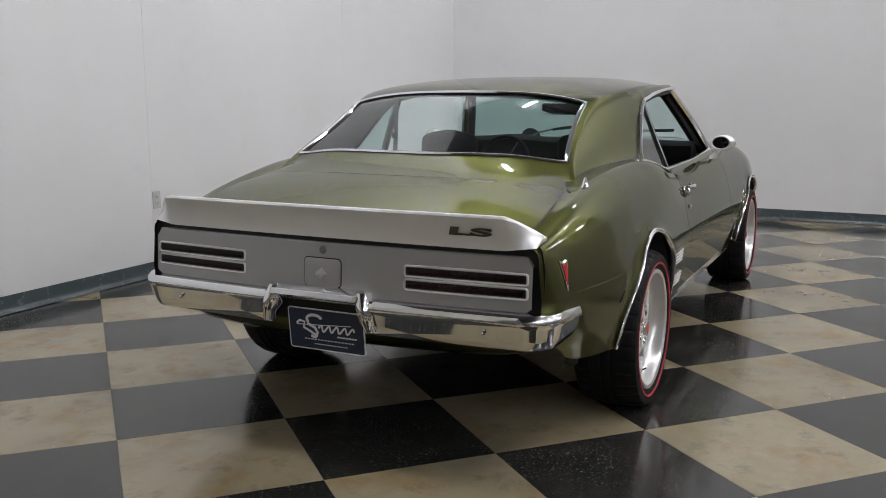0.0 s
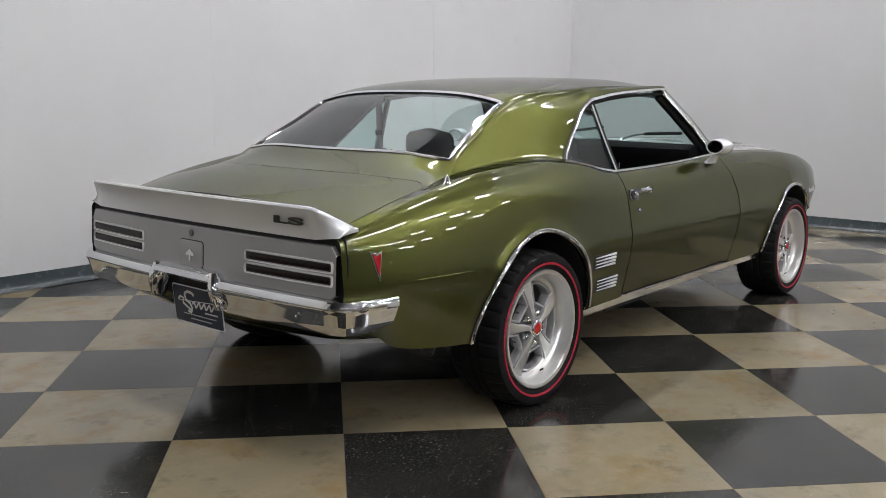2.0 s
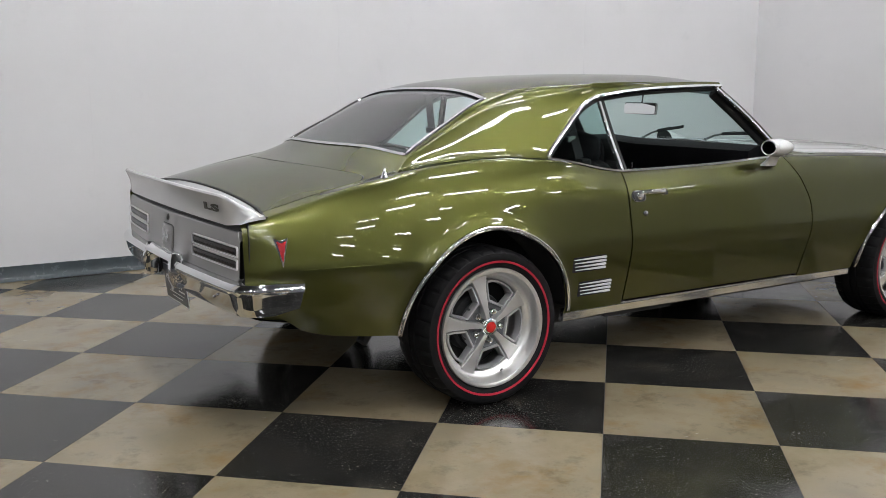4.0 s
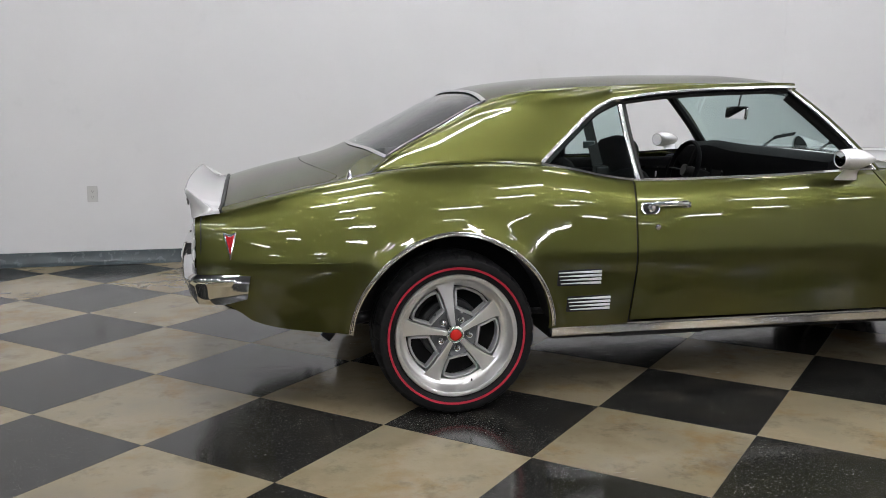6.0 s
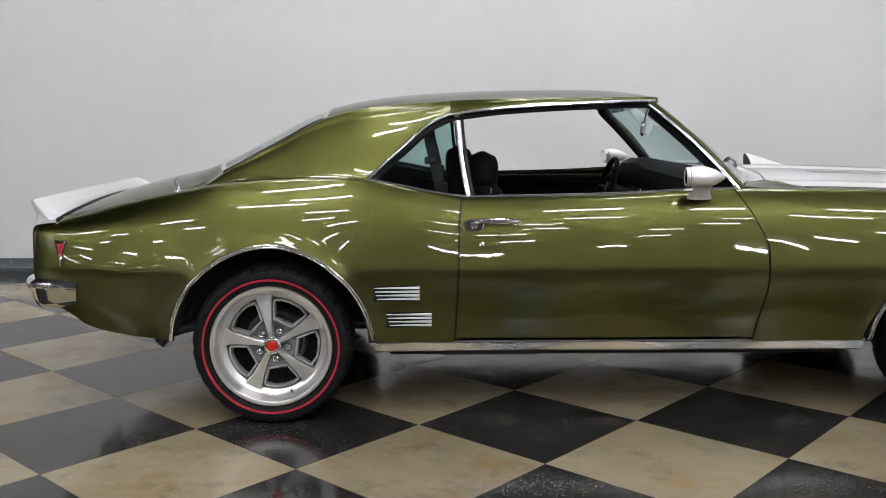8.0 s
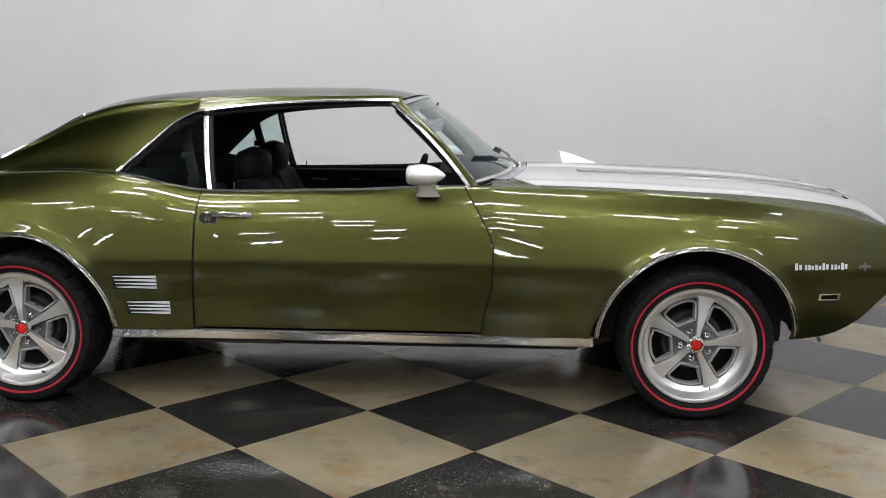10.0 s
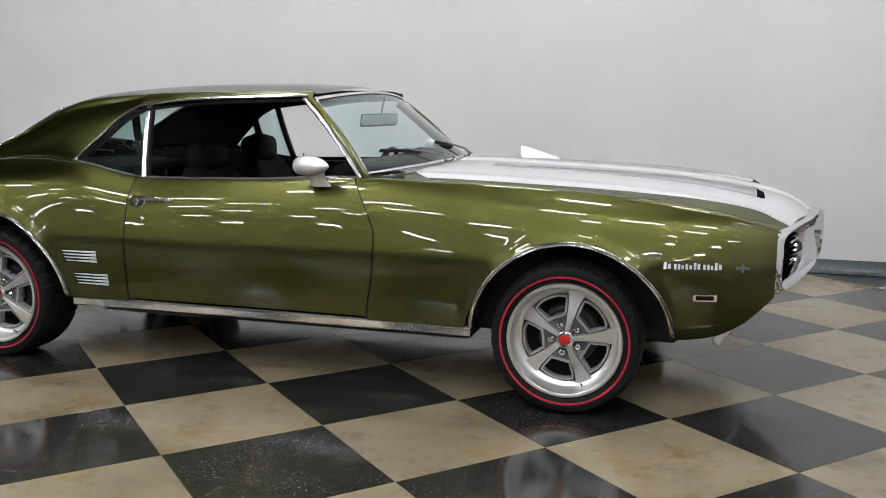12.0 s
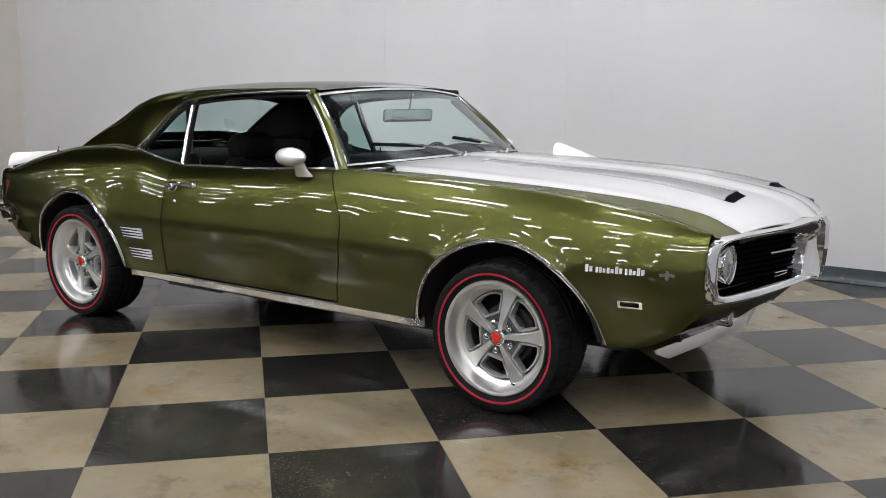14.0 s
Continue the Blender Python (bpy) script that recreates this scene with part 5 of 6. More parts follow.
for s in (-1, 1):
    rows = []
    for o, i in zip(loop(OUTER), loop(INNER)):
        row = []
        # The end beside the beak runs back into the recess as a broad plate.
        deep = 0.036 * max(0.0, min(1.0, (0.12 - i.x) / 0.05))
        for u, fwd in ((0.0, -0.075), (0.0, -0.012), (0.10, 0.004), (0.35, 0.013 - 0.35 * deep), (0.65, 0.010 - 0.7 * deep), (0.92, -0.002 - deep), (1.0, -0.018 - deep), (1.06, -0.085 - 0.5 * deep)):
            p = o + (i - o) * u
            row.append((nose_x(p.x) + fwd, s * p.x, p.y))
        rows.append(row)
    bezel = part("grille_surround", grid(rows, close_u=True), CHROME, car, "thick chrome loop round half of the grille", smooth=50)
    rows = [[(nose_x(y) - 0.105, s * y, z) for z in span(0.530, 0.745, 6)] for y in span(0.04, 0.725, 14)]
    part("grille_back", grid(rows, outward=(1, 0, 0)), GRILLE_BLACK, bezel, "black grille recess", solid=0.004)
    for z in span(0.556, 0.722, 9):
        part("grille_bar", sweep([(nose_x(y) - 0.088, s * y, z) for y in span(0.06, 0.50, 9)], ((-0.010, -0.0022), (-0.010, 0.0022), (0.006, 0.0022), (0.006, -0.0022))), GRILLE_BLACK, bezel, smooth=0)
    part("grille_strip", sweep([(nose_x(y) - 0.070, s * y, 0.640) for y in span(0.062, 0.250, 8)], ring(0.0035, 8, 0.005)), STAINLESS, bezel, "bright bar across the grille")
    part("grille_strip", sweep([(nose_x(y) - 0.078, s * y, 0.556) for y in span(0.110, 0.200, 5)], ring(0.0025, 8, 0.003)), STAINLESS, bezel, "small bright bar low in the grille")
    for y in (0.585,):
        c = Vector((3.524, s * y, 0.638))
        lamp = part("headlamp", lathe([(0.0735, -0.03), (0.0740, 0.016), (0.0715, 0.022), (0.0685, 0.020), (0.0665, 0.010)], 40, lambda r, a, o: c + Vector((o, r * math.cos(a), r * math.sin(a)))), CHROME, car, "round sealed-beam headlamp in a chrome ring")
        part("lens", lathe([(0.0, 0.026), (0.02, 0.0255), (0.04, 0.023), (0.058, 0.017), (0.067, 0.010), (0.067, 0.004)], 40, lambda r, a, o: c + Vector((o, r * math.cos(a), r * math.sin(a))), close=False), LENS_CLEAR, lamp, "clear ribbed lens", smooth=60)
    c = Vector((3.455, s * 0.295, 0.370))
    lamp = part("parking_lamp", lathe([(0.034, -0.05), (0.035, 0.012), (0.032, 0.017), (0.029, 0.012)], 28, lambda r, a, o: c + Vector((o, r * math.cos(a), r * math.sin(a)))), CHROME, car, "round clear parking lamp below the grille")
    part("lens", lathe([(0.0, 0.020), (0.016, 0.018), (0.029, 0.010), (0.029, 0.0)], 28, lambda r, a, o: c + Vector((o, r * math.cos(a), r * math.sin(a))), close=False), LENS_CLEAR, lamp, "clear ribbed lens", smooth=60)
part("nose_beak", sweep([(3.722, 0, 0.764), (3.737, 0, 0.742), (3.738, 0, 0.66), (3.731, 0, 0.575), (3.718, 0, 0.545)], ((-0.022, -0.03), (-0.016, 0.0), (0.0, 0.012), (0.016, 0.0), (0.022, -0.03)), up=(1, 0, 0)), CHROME, car, "chrome beak between the grille halves")


def chin_x(y):
    return 3.437 - 0.208 * abs(y)


def valance(y, back):
    """From behind the chrome loop down to the chin spoiler."""
    low = min(chin_x(min(abs(y), 0.66)) - 0.012, nose_x(y) - 0.10)
    rim = nose_x(y) - 0.030
    r = max(0.0, (abs(y) - 0.62) / 0.115) ** 2
    foot = mix(0.312, 0.372, r)
    return [Vector((rim - 0.045, y, 0.540)), Vector((rim - 0.008 - back, y, 0.515)), Vector((rim - 0.010 - back, y, 0.490)), Vector((mix(rim, low, 0.30) - back, y, mix(0.49, foot, 0.40))), Vector((mix(rim, low, 0.66) - back, y, mix(0.49, foot, 0.75))), Vector((low - 0.010, y, foot)), Vector((low - 0.12, y, foot - 0.004))]


part("front_apron", grid([valance(y, 0.05) for y in span(-0.44, 0.44, 25)], outward=(1, 0, -0.3)), BLACK_TRIM, car, "black middle of the apron below the grille", solid=0.005, smooth=60)
for s in (-1, 1):
    part("front_valance", grid([valance(s * y, 0.0) for y in span(0.436, 0.728, 14)], outward=(1, 0, -0.3)), GREEN, car, "olive-green valance beside the black apron", solid=0.006, smooth=60)
rows = []
for y in span(-0.645, 0.645, 33):
    x, top, foot = chin_x(y), 0.318 - 0.040 * abs(y), 0.268 - 0.042 * abs(y) + 0.036 * max(0.0, (abs(y) - 0.57) / 0.075)
    rows.append([(x - 0.006, y, top - 0.001), (x, y, top), (x + 0.003, y, top - 0.006), (x + 0.006, y, foot + 0.005), (x + 0.005, y, foot), (x - 0.001, y, foot), (x - 0.006, y, mix(foot, top, 0.5))])
part("chin_spoiler", grid(rows, close_v=True, cap=True), SILVER, car, "silver-painted chin spoiler under the nose", smooth=40)
for y in span(-0.5, 0.5, 5):
    part("chin_bracket", boxes((3.30, 3.345, y - 0.012, y + 0.012, 0.300, 0.37)), UNDERSIDE, car, smooth=0)

# ---- car: badges, vents, handles, mirrors ----
def side_y(x, z):
    line = body_line(x)
    return float(np.interp(-z, [-p.y for p in line], [p.x for p in line]))


def on_side(s, x0, z0, out=0.0):
    return lambda a, b, d: (x0 + a, s * (side_y(x0 + a, z0 + b) + out + d), z0 + b)


DASH_RED = surface("red_badge", (0.36, 0.010, 0.014), 0.2, vary=0.1, coat=0.8)
for s in (-1, 1):
    tri = [(-0.025, 0.049), (0.0, 0.040), (0.025, 0.049), (0.004, -0.036), (0.002, -0.050), (-0.002, -0.050), (-0.004, -0.036)]
    badge = part("side_badge", prism(tri, 0.006, on_side(s, -0.832, 0.671)), CHROME, car, "small chrome arrowhead badge with a red centre", smooth=0, bevel=0.001)
    part("badge_centre", prism([(-0.016, 0.039), (0.0, 0.032), (0.016, 0.039), (0.001, -0.030), (-0.001, -0.030)], 0.002, on_side(s, -0.832, 0.671, 0.006)), DASH_RED, badge, "red centre", smooth=0)
    for x0, z0, lean in ((0.487, 0.518, 0.0), (0.533, 0.410, 0.0)):
        vent = part("quarter_vent", prism(rounded(0.090, 0.032, 0.005, 2), 0.002, on_side(s, x0, z0, -0.0005)), BLACK_TRIM, car, "pair of bright louvres let into the rear wing", smooth=0)
        for k in range(4):
            z = z0 + 0.0215 - 0.0148 * k
            rows = []
            for u in span(-1, 1, 9):
                w = 0.087
                thin = mix(0.35, 1.0, (u + 1) / 2)
                a = u * w + (0.004 * k if u < 0 else 0.002)
                deep = 0.004 + 0.005 * (u + 1) / 2
                y = side_y(x0 + a, z)
                rows.append([(x0 + a, s * (y + o), z + dz) for o, dz in ((0.0, 0.006 * thin), (deep, 0.005 * thin), (deep, -0.003 * thin), (0.0, -0.006 * thin))])
            part("louvre", grid(rows, close_v=True, cap=True), WHITE_METAL, vent, smooth=25)
    # Thin bead added to draw the highlight line along the body crease.
    ridge = [Vector((x, s * (side_y(x, 0.606) - 0.0004), 0.606)) for x in span(-0.78, -0.40, 14)]
    part("body_crease", sweep(ridge, ring(0.0022, 6), scale=lambda t: 0.25 + 0.75 * math.sin(math.pi * t)), GREEN, car)
    # Door handle: escutcheon, button and paddle.
    for zc in (0.778,):
        base = part("door_handle", prism(rounded(0.040, 0.024, 0.022, 6), 0.008, on_side(s, 0.787, zc)), CHROME, car, "chrome pull handle with a push button", bevel=0.003)
        # Black oval plate painting the shade round the button.
        part("cup", prism(rounded(0.033, 0.0195, 0.018, 6), 0.0095, on_side(s, 0.787, zc - 0.001)), BLACK_TRIM, base, "black oval as the shade behind the push button")
        part("button", lathe([(0.0, 0.022), (0.014, 0.020), (0.0175, 0.015), (0.0180, 0.006)], 20, lambda r, a, o: (0.787 + r * math.cos(a), s * (side_y(0.787, 0.778) + o), 0.777 + r * math.sin(a)), close=False), CHROME, base)
        bar = [Vector((x, s * (side_y(x, 0.79) + o), z)) for x, z, o in ((0.795, 0.791, 0.004), (0.815, 0.794, 0.020), (0.86, 0.795, 0.026), (0.91, 0.794, 0.024), (0.94, 0.792, 0.014), (0.955, 0.791, 0.0))]
        part("grip", sweep(bar, ring(0.0075, 8, 0.011)), CHROME, base)
        part("handle_foot", prism(rounded(0.022, 0.014, 0.012, 5), 0.006, on_side(s, 0.940, 0.790)), CHROME, base, bevel=0.002)
    part("door_lock", lathe([(0.0, 0.008), (0.006, 0.008), (0.0105, 0.0055), (0.0135, 0.0), (0.0135, -0.004)], 20, lambda r, a, o: (0.817 + r * math.cos(a), s * (side_y(0.817, 0.703) + o), 0.703 + r * math.sin(a)), close=False), CHROME, car, "round chrome door lock")
    # Bars of the size and colour of the wing lettering.
    word = bmesh.new()
    for k, (a, w, h) in enumerate(((-0.103, 0.026, 0.026), (-0.073, 0.009, 0.020), (-0.053, 0.022, 0.020), (-0.024, 0.024, 0.020), (0.006, 0.024, 0.026), (0.033, 0.009, 0.020), (0.054, 0.022, 0.020), (0.083, 0.025, 0.026))):
        f = on_side(s, 3.222, 0.618)
        for b0, b1, a0, a1 in ((-0.011, -0.011 + h, -0.5, -0.10), (-0.009, -0.011 + 0.8 * h, 0.10, 0.5)) if w > 0.01 else ((-0.011, -0.011 + h, -0.45, 0.45),):
            m = prism([(a + w * a0, b0), (a + w * a1, b0), (a + w * a1, b1), (a + w * a0, b1)], 0.004, f)
            me = bpy.data.meshes.new("bar")
            m.to_mesh(me), m.free()
            word.from_mesh(me)
            bpy.data.meshes.remove(me)
    part("wing_script", word, WHITE_METAL, car, "row of small chrome bars on the wing", smooth=0)
    part("wing_emblem", prism([(-0.004, -0.016), (0.004, -0.016), (0.006, -0.002), (0.024, -0.006), (0.026, 0.004), (0.006, 0.008), (0.003, 0.016), (-0.003, 0.016), (-0.006, 0.008), (-0.026, 0.004), (-0.024, -0.006), (-0.006, -0.002)], 0.004, on_side(s, 3.394, 0.614)), STEEL, car, "small dull emblem on the wing", smooth=0)
    mark = part("side_marker", prism(rounded(0.045, 0.0145, 0.003, 2), 0.006, on_side(s, 3.262, 0.492)), CHROME, car, "small bright-framed side marker lamp", smooth=0, bevel=0.0015)
    part("lens", prism(rounded(0.033, 0.0075, 0.002, 2), 0.0025, on_side(s, 3.262, 0.492, 0.006)), LENS_RED, mark, "dark red lens", smooth=0)
    # Bullet mirror on a flared foot.
    prof = ((-0.049, 0.0), (-0.049, 0.034), (-0.050, 0.0395), (-0.042, 0.0420), (-0.015, 0.0445), (0.010, 0.0400), (0.035, 0.0300), (0.055, 0.0165), (0.066, 0.006), (0.069, 0.0))
    c = Vector((1.667, s * 0.880, 0.962))
    turned = lambda o, r, a: c + Vector((o * 0.98 * 1.12 - s * 0.20 * r * math.cos(a), s * 0.20 * o + 1.38 * r * math.cos(a), 0.98 * r * math.sin(a)))
    head = part("door_mirror", grid([[turned(x, r, a) for x, r in prof] for a in span(0, 2 * math.pi * 31 / 32, 32)], close_u=True), SILVER, car, "silver-painted bullet door mirror", smooth=45)
    part("mirror_glass", lathe([(0.0, -0.0625), (0.031, -0.0620), (0.0335, -0.058)], 32, lambda r, a, o: turned(o, r, a), close=False), MIRROR, head)
    part("mirror_rim", lathe([(0.033, -0.050), (0.034, -0.0625), (0.0360, -0.0640), (0.0385, -0.060), (0.0400, -0.052)], 32, lambda r, a, o: turned(o, r, a)), SILVER, head)
    rows = []
    for u, lx, ly in ((0.0, 0.050, 0.030), (0.15, 0.046, 0.027), (0.45, 0.036, 0.020), (0.8, 0.036, 0.020), (1.0, 0.042, 0.024)):
        z = mix(0.872, 0.935, u)
        m = Vector((1.668, s * mix(0.812, 0.860, u), z))
        rows.append([m + Vector((lx * math.cos(a), ly * math.sin(a), 0)) for a in span(0, 2 * math.pi * 23 / 24, 24)])
    part("mirror_foot", grid(rows, close_v=True), SILVER, head, smooth=50)
# Aerial base on the right rear wing, its mast taken off.
part("aerial_base", lathe([(0.0, 0.046), (0.004, 0.045), (0.0065, 0.034), (0.0095, 0.030), (0.0095, 0.024), (0.0125, 0.019), (0.017, 0.010), (0.0235, 0.004), (0.025, -0.02)], 20, lambda r, a, o: (-0.383 + r * math.cos(a), -0.722 + r * math.sin(a), 0.890 + o), close=False), CHROME, car, "stub of a chrome aerial base on the rear wing")

# Bonnet tachometer hood on the driver's side.
rows = []
for u in span(0, 1, 14):
    x = mix(2.285, 2.51, u)
    h = (0.070 * (1 - u) ** 0.8 + 0.002) * (1 if u > 0.02 else 0.96)
    w = mix(0.075, 0.030, u)
    z = hood_point(x, 0.5 / 0.72).z - 0.003
    rows.append([(x - 0.018 * math.sin(a), 0.475 + w * math.cos(a), z + h * math.sin(a)) for a in span(0, math.pi, 17)])
pod = part("tachometer_hood", grid(rows, outward=(0, 0, 1)), SILVER, car, "silver teardrop gauge pod standing on the bonnet", solid=0.004, smooth=60)
part("gauge_face", prism([(0.068 * math.cos(a), 0.064 * math.sin(a)) for a in span(0, math.pi, 17)], 0.004, lambda a, b, d: (2.290 - 0.25 * b + d, 0.475 + a, hood_point(2.285, 0.69).z + b)), BLACK_TRIM, pod, "dark gauge glass", smooth=0)


# ---- car: wipers ----
def wiper(pivot_w, tip_w, tip_u):
    pivot = screen_point(pivot_w, 0.0) + Vector((0.030, 0, 0.004))
    tip = screen_point(tip_w, tip_u, 0.012)
    heel = screen_point(mix(pivot_w, tip_w, 0.35), tip_u * 0.55, 0.012)
    mid = heel + (tip - heel) * 0.5
    arm = part("wiper", sweep([pivot, pivot + (mid - pivot) * 0.3 + Vector((0.01, 0, 0.014)), mid + Vector((0.004, 0, 0.008))], ring(0.005, 6), scale=lambda t: mix(1.6, 0.8, t)), STEEL, car, "parked wiper with a bright arm and black blade")
    part("blade", sweep([screen_point(mix(mix(pivot_w, tip_w, 0.42), tip_w, u), mix(tip_u * 0.62, tip_u, u), 0.010) for u in span(0, 1, 8)], ((-0.004, -0.010), (-0.003, 0.006), (0.003, 0.006), (0.004, -0.010)), up=(0.6, 0, 0.8)), RUBBER, arm, "black wiper blade")
    part("pivot", lathe([(0.0, 0.014), (0.010, 0.012), (0.014, 0.0), (0.014, -0.01)], 14, lambda r, a, o: pivot + Vector((r * math.cos(a) + o * 0.4, r * math.sin(a), o)), close=False), CHROME, arm)


wiper(-0.10, -0.80, 0.22)
wiper(0.52, -0.02, 0.22)

# ---- car: cabin ----
part("cabin_floor", boxes((0.30, 1.95, -0.72, 0.72, 0.336, 0.36), (0.9, 1.9, -0.12, 0.12, 0.36, 0.50)), CARPET, car, "black carpeted cabin floor", smooth=0, bevel=0.02)
part("parcel_shelf", grid([[(x, y, 0.905 + 0.02 * (1 - (y / 0.6) ** 2) - d) for y in span(-0.60, 0.60, 9)] for x, d in ((-0.235, 0.03), (-0.1, 0.03), (0.15, 0.035), (0.20, 0.05), (0.21, 0.12))], outward=(0, 0, 1)), VINYL, car, "black parcel shelf", solid=0.01)
part("bulkhead", boxes((1.93, 1.95, -0.70, 0.70, 0.34, 0.90)), BLACK_TRIM, car, smooth=0)


def padded(name, rows, parent, label):
    return part(name, grid(rows, close_v=True, cap=True), VINYL, parent, label, smooth=70)


def cushion(x0, x1, y0, y1, z_at, thick, n=9):
    rows = []
    for i in range(n):
        u = i / (n - 1)
        x = mix(x0, x1, u)
        r = math.sqrt(max(0.0, 1 - (2 * u - 1) ** 6))
        rows.append([(x, mix(y0, y1, 0.5) + (y1 - y0) / 2 * c, z_at(u) + thick / 2 * q * max(0.25, r)) for c, q in ((-1, 0), (-0.96, 0.7), (-0.8, 0.95), (-0.3, 1.0), (0, 0.92), (0.3, 1.0), (0.8, 0.95), (0.96, 0.7), (1, 0), (0.96, -0.7), (0, -1), (-0.96, -0.7))])
    return rows


for s in (-1, 1):
    yc, back = s * 0.355, 0.085 if s > 0 else 0.0
    seat = padded("front_seat", cushion(0.92 - back, 1.44 - back, yc - 0.25, yc + 0.25, lambda u: mix(0.50, 0.56, u), 0.16), car, "black vinyl bucket seat with headrest")
    rows = []
    for u in span(0, 1, 13):
        z = mix(0.50, 0.925, u)
        x = mix(1.02, 0.845, u) - back
        half = mix(0.25, 0.215, u) * math.sqrt(max(0.05, 1 - max(0, (u - 0.72) / 0.28) ** 2.4 * 0.75))
        t = mix(0.075, 0.055, u) * (1 if u < 0.97 else 0.5)
        rows.append([(x - t * cx, yc + half * cy, z) for cx, cy in ((-0.55, -1), (-1.0, -0.85), (-0.75, -0.5), (-0.7, 0), (-0.75, 0.5), (-1.0, 0.85), (-0.55, 1), (0.4, 1), (1, 0.8), (1.05, 0), (1, -0.8), (0.4, -1))])
    padded("backrest", rows, seat, "black vinyl backrest")
    rows = []
    for u in span(0, 1, 9):
        a = mix(-1, 1, u)
        r = math.sqrt(max(0.03, 1 - a**4))
        rows.append([(0.845 - back + 0.068 * r * math.cos(b), yc + 0.155 * r * math.copysign(abs(math.sin(b)) ** 0.6, math.sin(b)), 0.955 + 0.086 * a) for b in span(0, 2 * math.pi * 15 / 16, 16)])
    padded("headrest", rows, seat, "black vinyl headrest")
    card = part("door_card", boxes((0.70, 1.86, s * 0.695, s * 0.74, 0.36, 0.872), (0.98, 1.55, s * 0.64, s * 0.70, 0.60, 0.66)), VINYL, car, "black door trim with a bright strip", smooth=0, bevel=0.015)
    part("card_strip", sweep([(0.76, s * 0.690, 0.815), (1.78, s * 0.690, 0.815)], ((-0.003, -0.006), (-0.003, 0.006), (0.003, 0.006), (0.003, -0.006))), CHROME, card)
    part("lock_knob", sweep([(0.86, s * 0.728, 0.865), (0.86, s * 0.728, 0.912)], ring(0.004, 8)), CHROME, card)
    side = part("rear_side_trim", prism([(-0.05, 0.36), (0.70, 0.36), (0.70, 0.870), (0.64, 0.884), (0.50, 0.914), (0.37, 0.932), (0.20, 0.945), (-0.05, 0.945)], 0.04, lambda a, b, d: (a, s * (0.66 + d), b)), VINYL, car, "black side trim beside the rear bench", smooth=0, bevel=0.008)
    part("window_crank", lathe([(0.0, 0.014), (0.020, 0.013), (0.025, 0.006), (0.025, 0.0)], 20, lambda r, a, o: (0.60 + r * math.cos(a), s * (0.659 - o), 0.83 + r * math.sin(a)), close=False), CHROME, side, "chrome window crank")
    part("crank_arm", sweep([(0.60, s * 0.640, 0.83), (0.555, s * 0.636, 0.845), (0.515, s * 0.630, 0.850)], ((-0.004, -0.006), (-0.004, 0.006), (0.004, 0.006), (0.004, -0.006)), up=(0, s, 0)), CHROME, side)
    part("pillar_inner", sweep([screen_point(s * 0.975, u, -0.030) for u in span(-0.05, 1, 7)], ring(0.024, 8)), BLACK_TRIM, car, "black inner windscreen pillar")
    part("belt_retractor", boxes((0.635, 0.69, s * 0.60, s * 0.655, 0.868, 0.93)), BLACK_TRIM, side, smooth=0, bevel=0.008)
    belt = [(0.60, s * 0.575, 1.20), (0.62, s * 0.59, 1.08), (0.655, s * 0.615, 0.93)]
    strap = part("seat_belt", sweep(belt, ((-0.022, -0.001), (-0.022, 0.001), (0.022, 0.001), (0.022, -0.001)), up=(0, 1, 0)), BLACK_TRIM, car, "black seat belt hanging from the roof")
    part("buckle", boxes((0.595, 0.645, s * 0.592, s * 0.602, 1.00, 1.03)), CHROME, strap, smooth=0, bevel=0.003)
part("rear_seat", grid(cushion(0.30, 0.86, -0.60, 0.60, lambda u: mix(0.58, 0.56, u), 0.18), close_v=True, cap=True), VINYL, car, "black vinyl rear bench", smooth=70)
rows = []
for u in span(0, 1, 9):
    z, x = mix(0.56, 0.878, u), mix(0.42, 0.24, u)
    rows.append([(x + d * (1 if u < 0.95 else 0.4), y, z) for d, y in ((0.06, -0.60), (0.075, -0.4), (0.05, 0), (0.075, 0.4), (0.06, 0.60), (-0.05, 0.60), (-0.05, -0.60))])
part("rear_backrest", grid(rows, close_v=True, cap=True), VINYL, car, "black vinyl rear backrest", smooth=70)
rows = []
for y in span(-0.70, 0.70, 25):
    hump = 0.018 * math.exp(-(((y - 0.36) / 0.16) ** 2))
    fwd = 0.10 * (1 - (abs(y) / 0.7) ** 2)
    rows.append([(2.005 - 0.20 * (abs(y) / 0.7) ** 2.2, y, 0.930), (1.82 + fwd * 0.5, y, 0.956), (1.72, y, 0.962 + hump), (1.662, y, 0.935 + hump), (1.65, y, 0.85), (1.69, y, 0.80), (1.66, y, 0.70), (1.70, y, 0.60), (1.90, y, 0.60)])
dash = part("dashboard", grid(rows, close_v=True, cap=True), VINYL, car, "black padded dashboard with round dials", smooth=50)
for y in (0.27, 0.45):
    part("dial", lathe([(0.0, 0.004), (0.055, 0.004), (0.060, 0.010), (0.064, 0.0)], 24, lambda r, a, o: (1.672 - o, y + r * math.cos(a), 0.815 + r * math.sin(a)), close=False), [BLACK_TRIM], dash)
    part("dial_rim", lathe([(0.060, 0.006), (0.063, 0.010), (0.066, 0.004)], 24, lambda r, a, o: (1.672 - o, y + r * math.cos(a), 0.815 + r * math.sin(a))), CHROME, dash)
for y in (-0.35, -0.12, 0.05):
    part("dash_trim", boxes((1.648, 1.660, y - 0.07, y + 0.07, 0.788, 0.800)), CHROME, dash, smooth=0)
tilt = Matrix.Translation((1.520, 0.36, 0.826)) @ pose(0, 0, 0, 0, -72, 0).to_4x4()
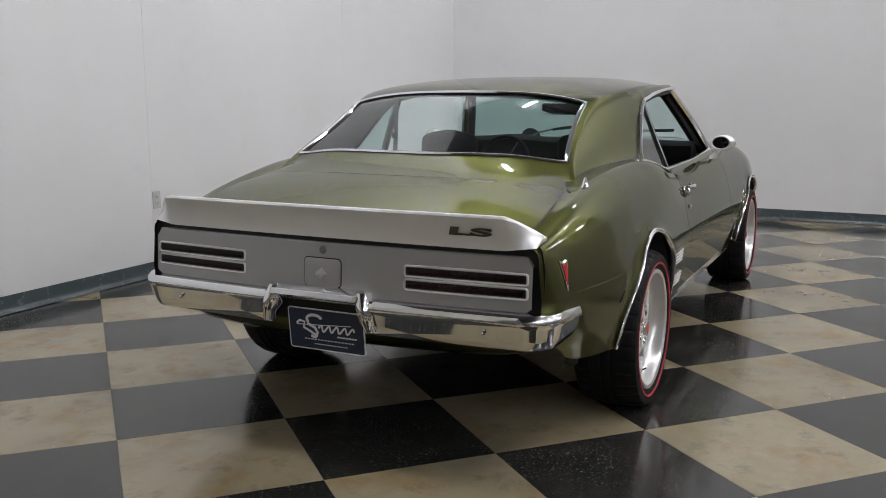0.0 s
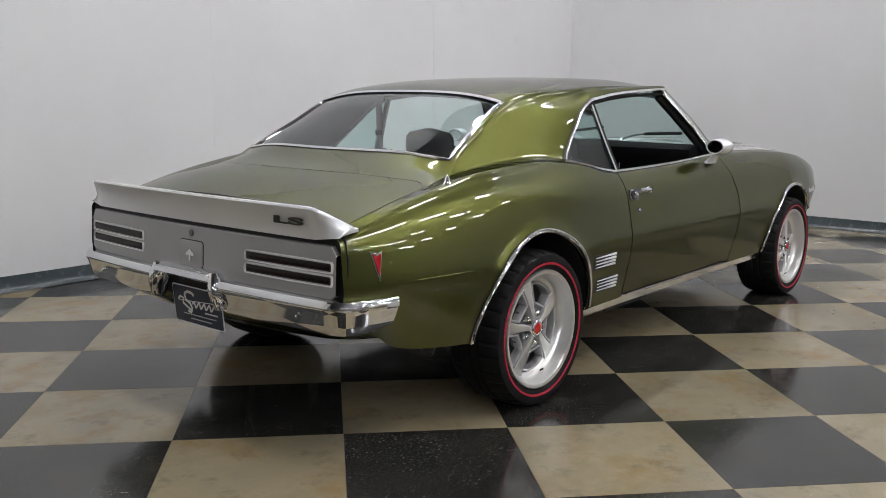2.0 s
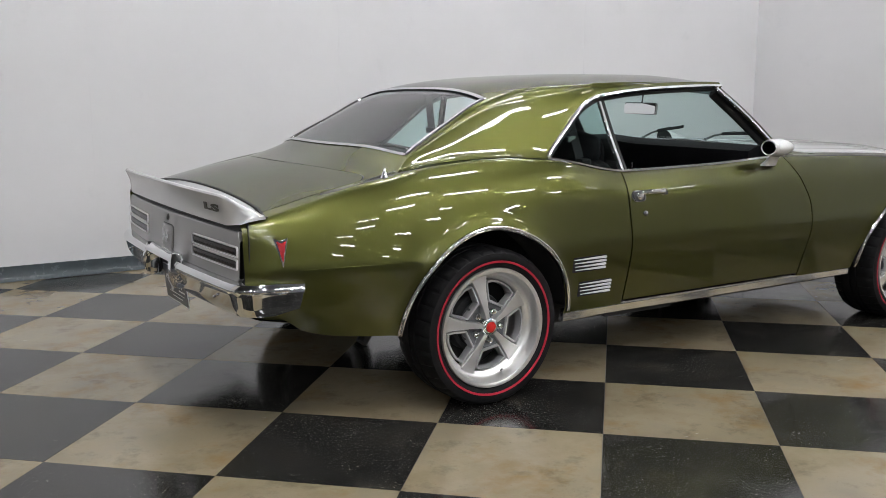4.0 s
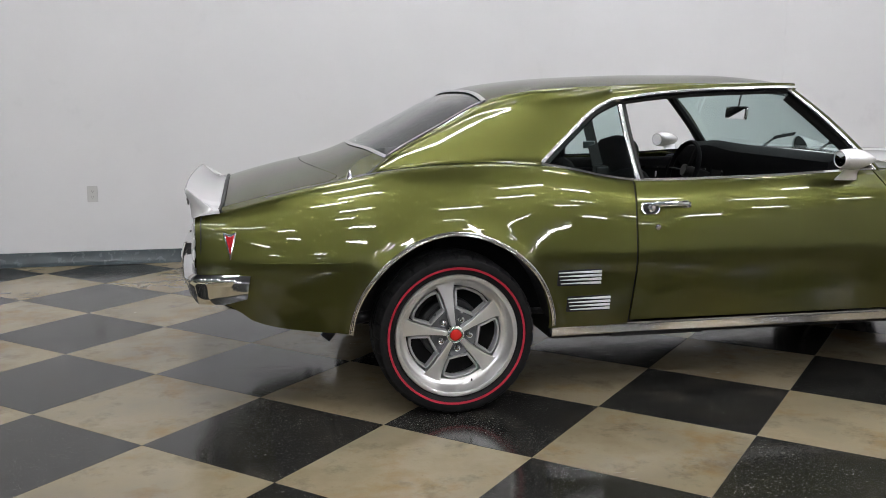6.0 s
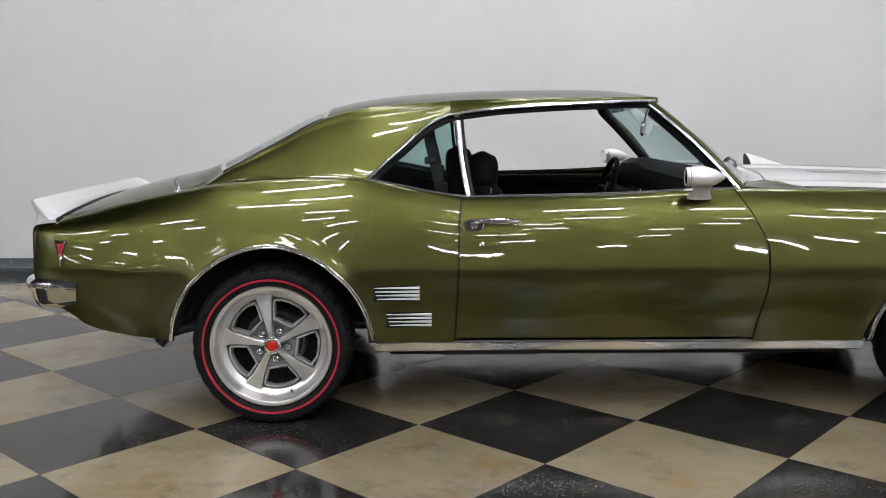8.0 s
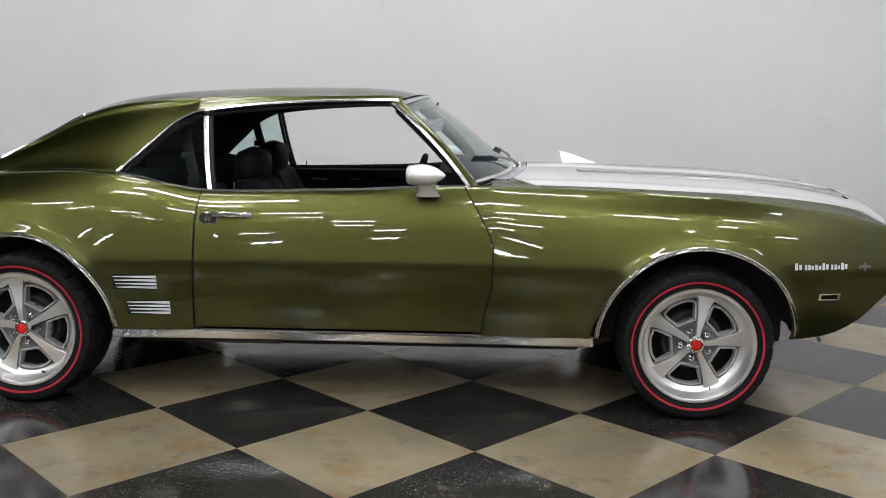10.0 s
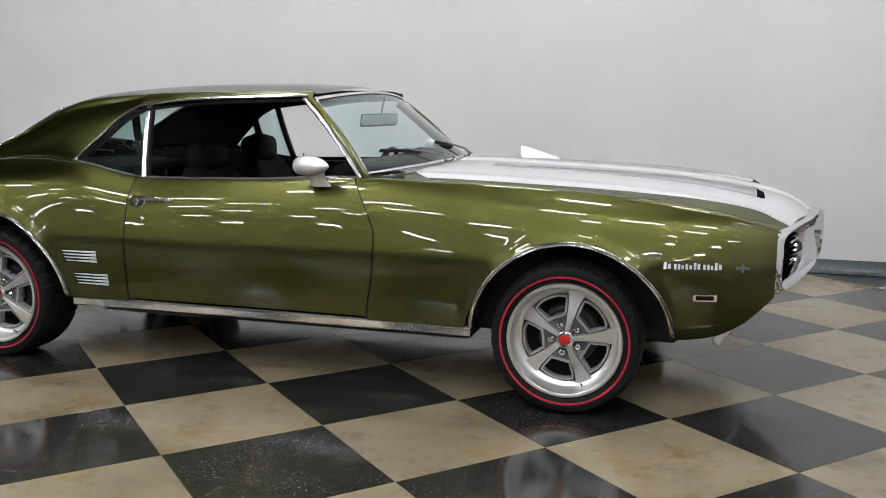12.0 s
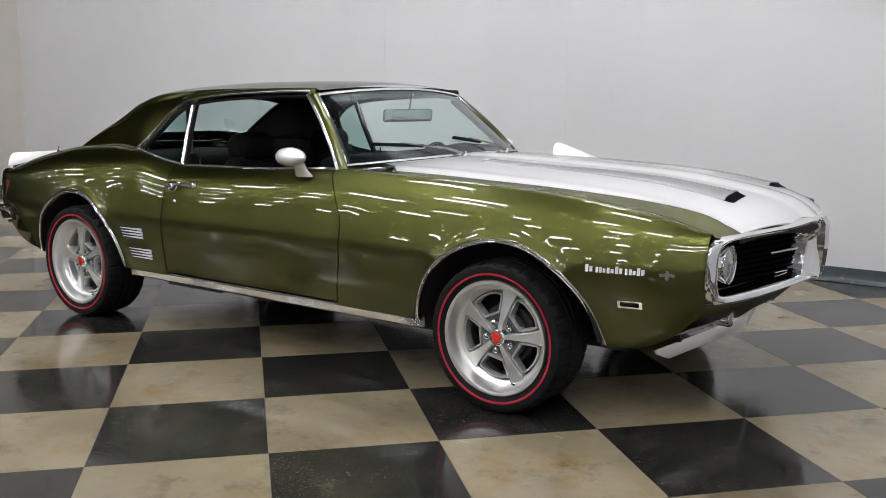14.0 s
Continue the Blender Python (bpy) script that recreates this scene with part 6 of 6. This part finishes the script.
whl = part("steering_wheel", grid([[tilt @ Vector(((0.152 + 0.011 * math.cos(b)) * math.cos(a), (0.152 + 0.011 * math.cos(b)) * math.sin(a), 0.014 * math.sin(b))) for b in span(0, 2 * math.pi * 9 / 10, 10)] for a in span(0, 2 * math.pi * 47 / 48, 48)], close_u=True, close_v=True), VINYL, car, "black three-spoke steering wheel")
for a in (90, 210, 330):
    part("wheel_spoke", sweep([tilt @ Vector((0.03 * math.cos(radians(a)), 0.03 * math.sin(radians(a)), -0.02)), tilt @ Vector((0.150 * math.cos(radians(a)), 0.150 * math.sin(radians(a)), 0.0))], ((-0.012, -0.003), (-0.012, 0.003), (0.012, 0.003), (0.012, -0.003))), BLACK_TRIM, whl)
part("column", sweep([tilt @ Vector((0, 0, 0.0)), tilt @ Vector((0, 0, -0.22))], ring(0.032, 14)), BLACK_TRIM, whl)
inner = part("rear_view_mirror", grid([[(1.617 + d + 0.1 * b + 0.22 * a * k, 0.018 + a * k, 1.133 + b * k) for a, b in rounded(0.160, 0.032, 0.016)] for d, k in ((0.0, 0.9), (0.002, 1.0), (0.012, 1.0), (0.022, 0.85))], close_v=True, cap=True), BRIGHT, car, "bright interior mirror hung from the windscreen", smooth=50)
part("mirror_glass", prism(rounded(0.153, 0.027, 0.013), 0.001, lambda a, b, d: (1.6155 - d + 0.1 * b + 0.22 * a, 0.018 + a, 1.133 + b)), MIRROR, inner, smooth=0)
part("stalk", sweep([(1.632, 0.018, 1.15), (1.640, 0.018, 1.20), (1.655, 0.018, 1.245)], ring(0.005, 8)), CHROME, inner)

# ---- floor ----
TILE = 0.6096
TURN = radians(-42.77)
UX, UY = TILE * math.cos(TURN), TILE * math.sin(TURN)
ORIGIN = (0.569, -0.916)
floor_base = tagged(part("floor", boxes((HALL_X0 - 0.2, HALL_X1 + 0.2, ROOM_Y0 - 0.2, ROOM_Y1 + 0.2, -0.12, -0.003)), GROUT, smooth=0), "polished checkerboard floor of beige and charcoal tiles", "floor", kind="structure")


def tile_mesh(material, name):
    bm = bmesh.new()
    h = TILE / 2
    for r, z in ((h - 0.0007, -0.010), (h - 0.0007, -0.0005), (h - 0.0013, 0.0)):
        for a, b in ((-r, -r), (r, -r), (r, r), (-r, r)):
            bm.verts.new((a, b, z))
    bm.verts.ensure_lookup_table()
    v = bm.verts
    for k in range(2):
        for i in range(4):
            bm.faces.new((v[4 * k + i], v[4 * k + (i + 1) % 4], v[4 * k + 4 + (i + 1) % 4], v[4 * k + 4 + i]))
    bm.faces.new(v[8:12])
    me = bpy.data.meshes.new(name)
    bm.to_mesh(me)
    bm.free()
    me.materials.append(material)
    return me


# Unseen floor added beyond the tiles; it darkens what the lower body mirrors.
rows = [[(x, y, -0.0026) for x in (HALL_X0, HALL_X1)] for y in (ROOM_Y0, 0.6)]
tagged(part("hall_floor", grid(rows, outward=(0, 0, 1)), DARK_FLOOR, floor_base, "unseen dark floor added beyond the tiles to dim reflections", smooth=0), kind="structure")
TILES = (tile_mesh(TILE_BEIGE, "floor_tile_beige"), tile_mesh(TILE_BLACK, "floor_tile_charcoal"))
far_verts, far_faces, far_mats = [], [], []
for i in range(-34, 50):
    for j in range(-50, 24):
        x = ORIGIN[0] + (i + 0.5) * UX - (j + 0.5) * UY
        y = ORIGIN[1] + (i + 0.5) * UY + (j + 0.5) * UX
        if not (-12.0 < x < HALL_X1 + 0.1 and -9.0 < y < ROOM_Y1 + 0.40) or (x > ROOM_X1 + 0.4 and y > -4.3):
            continue
        dark = (i + j + 1) % 2
        if y > -4.3 and -5.6 < x < ROOM_X1 + 0.4:
            ob = new("floor_tile", TILES[dark])
            ob.parent = floor_base
            ob.matrix_basis = pose(x, y, 0, 0, 0, math.degrees(TURN))
        else:
            n = len(far_verts)
            h = 0.498
            for a, b in ((-h, -h), (h, -h), (h, h), (-h, h)):
                far_verts.append((x + a * UX - b * UY, y + a * UY + b * UX, -0.0005))
            far_faces.append((n, n + 1, n + 2, n + 3))
            far_mats.append(dark)
far = bpy.data.meshes.new("floor_tiles_beyond")
far.from_pydata(far_verts, [], far_faces)
far.materials.append(TILE_BEIGE), far.materials.append(TILE_BLACK)
far.polygons.foreach_set("material_index", far_mats)
rest = new("floor_tiles_beyond", far)
rest.parent = floor_base
tagged(rest, "beige and charcoal tiles further off", kind="stuff")
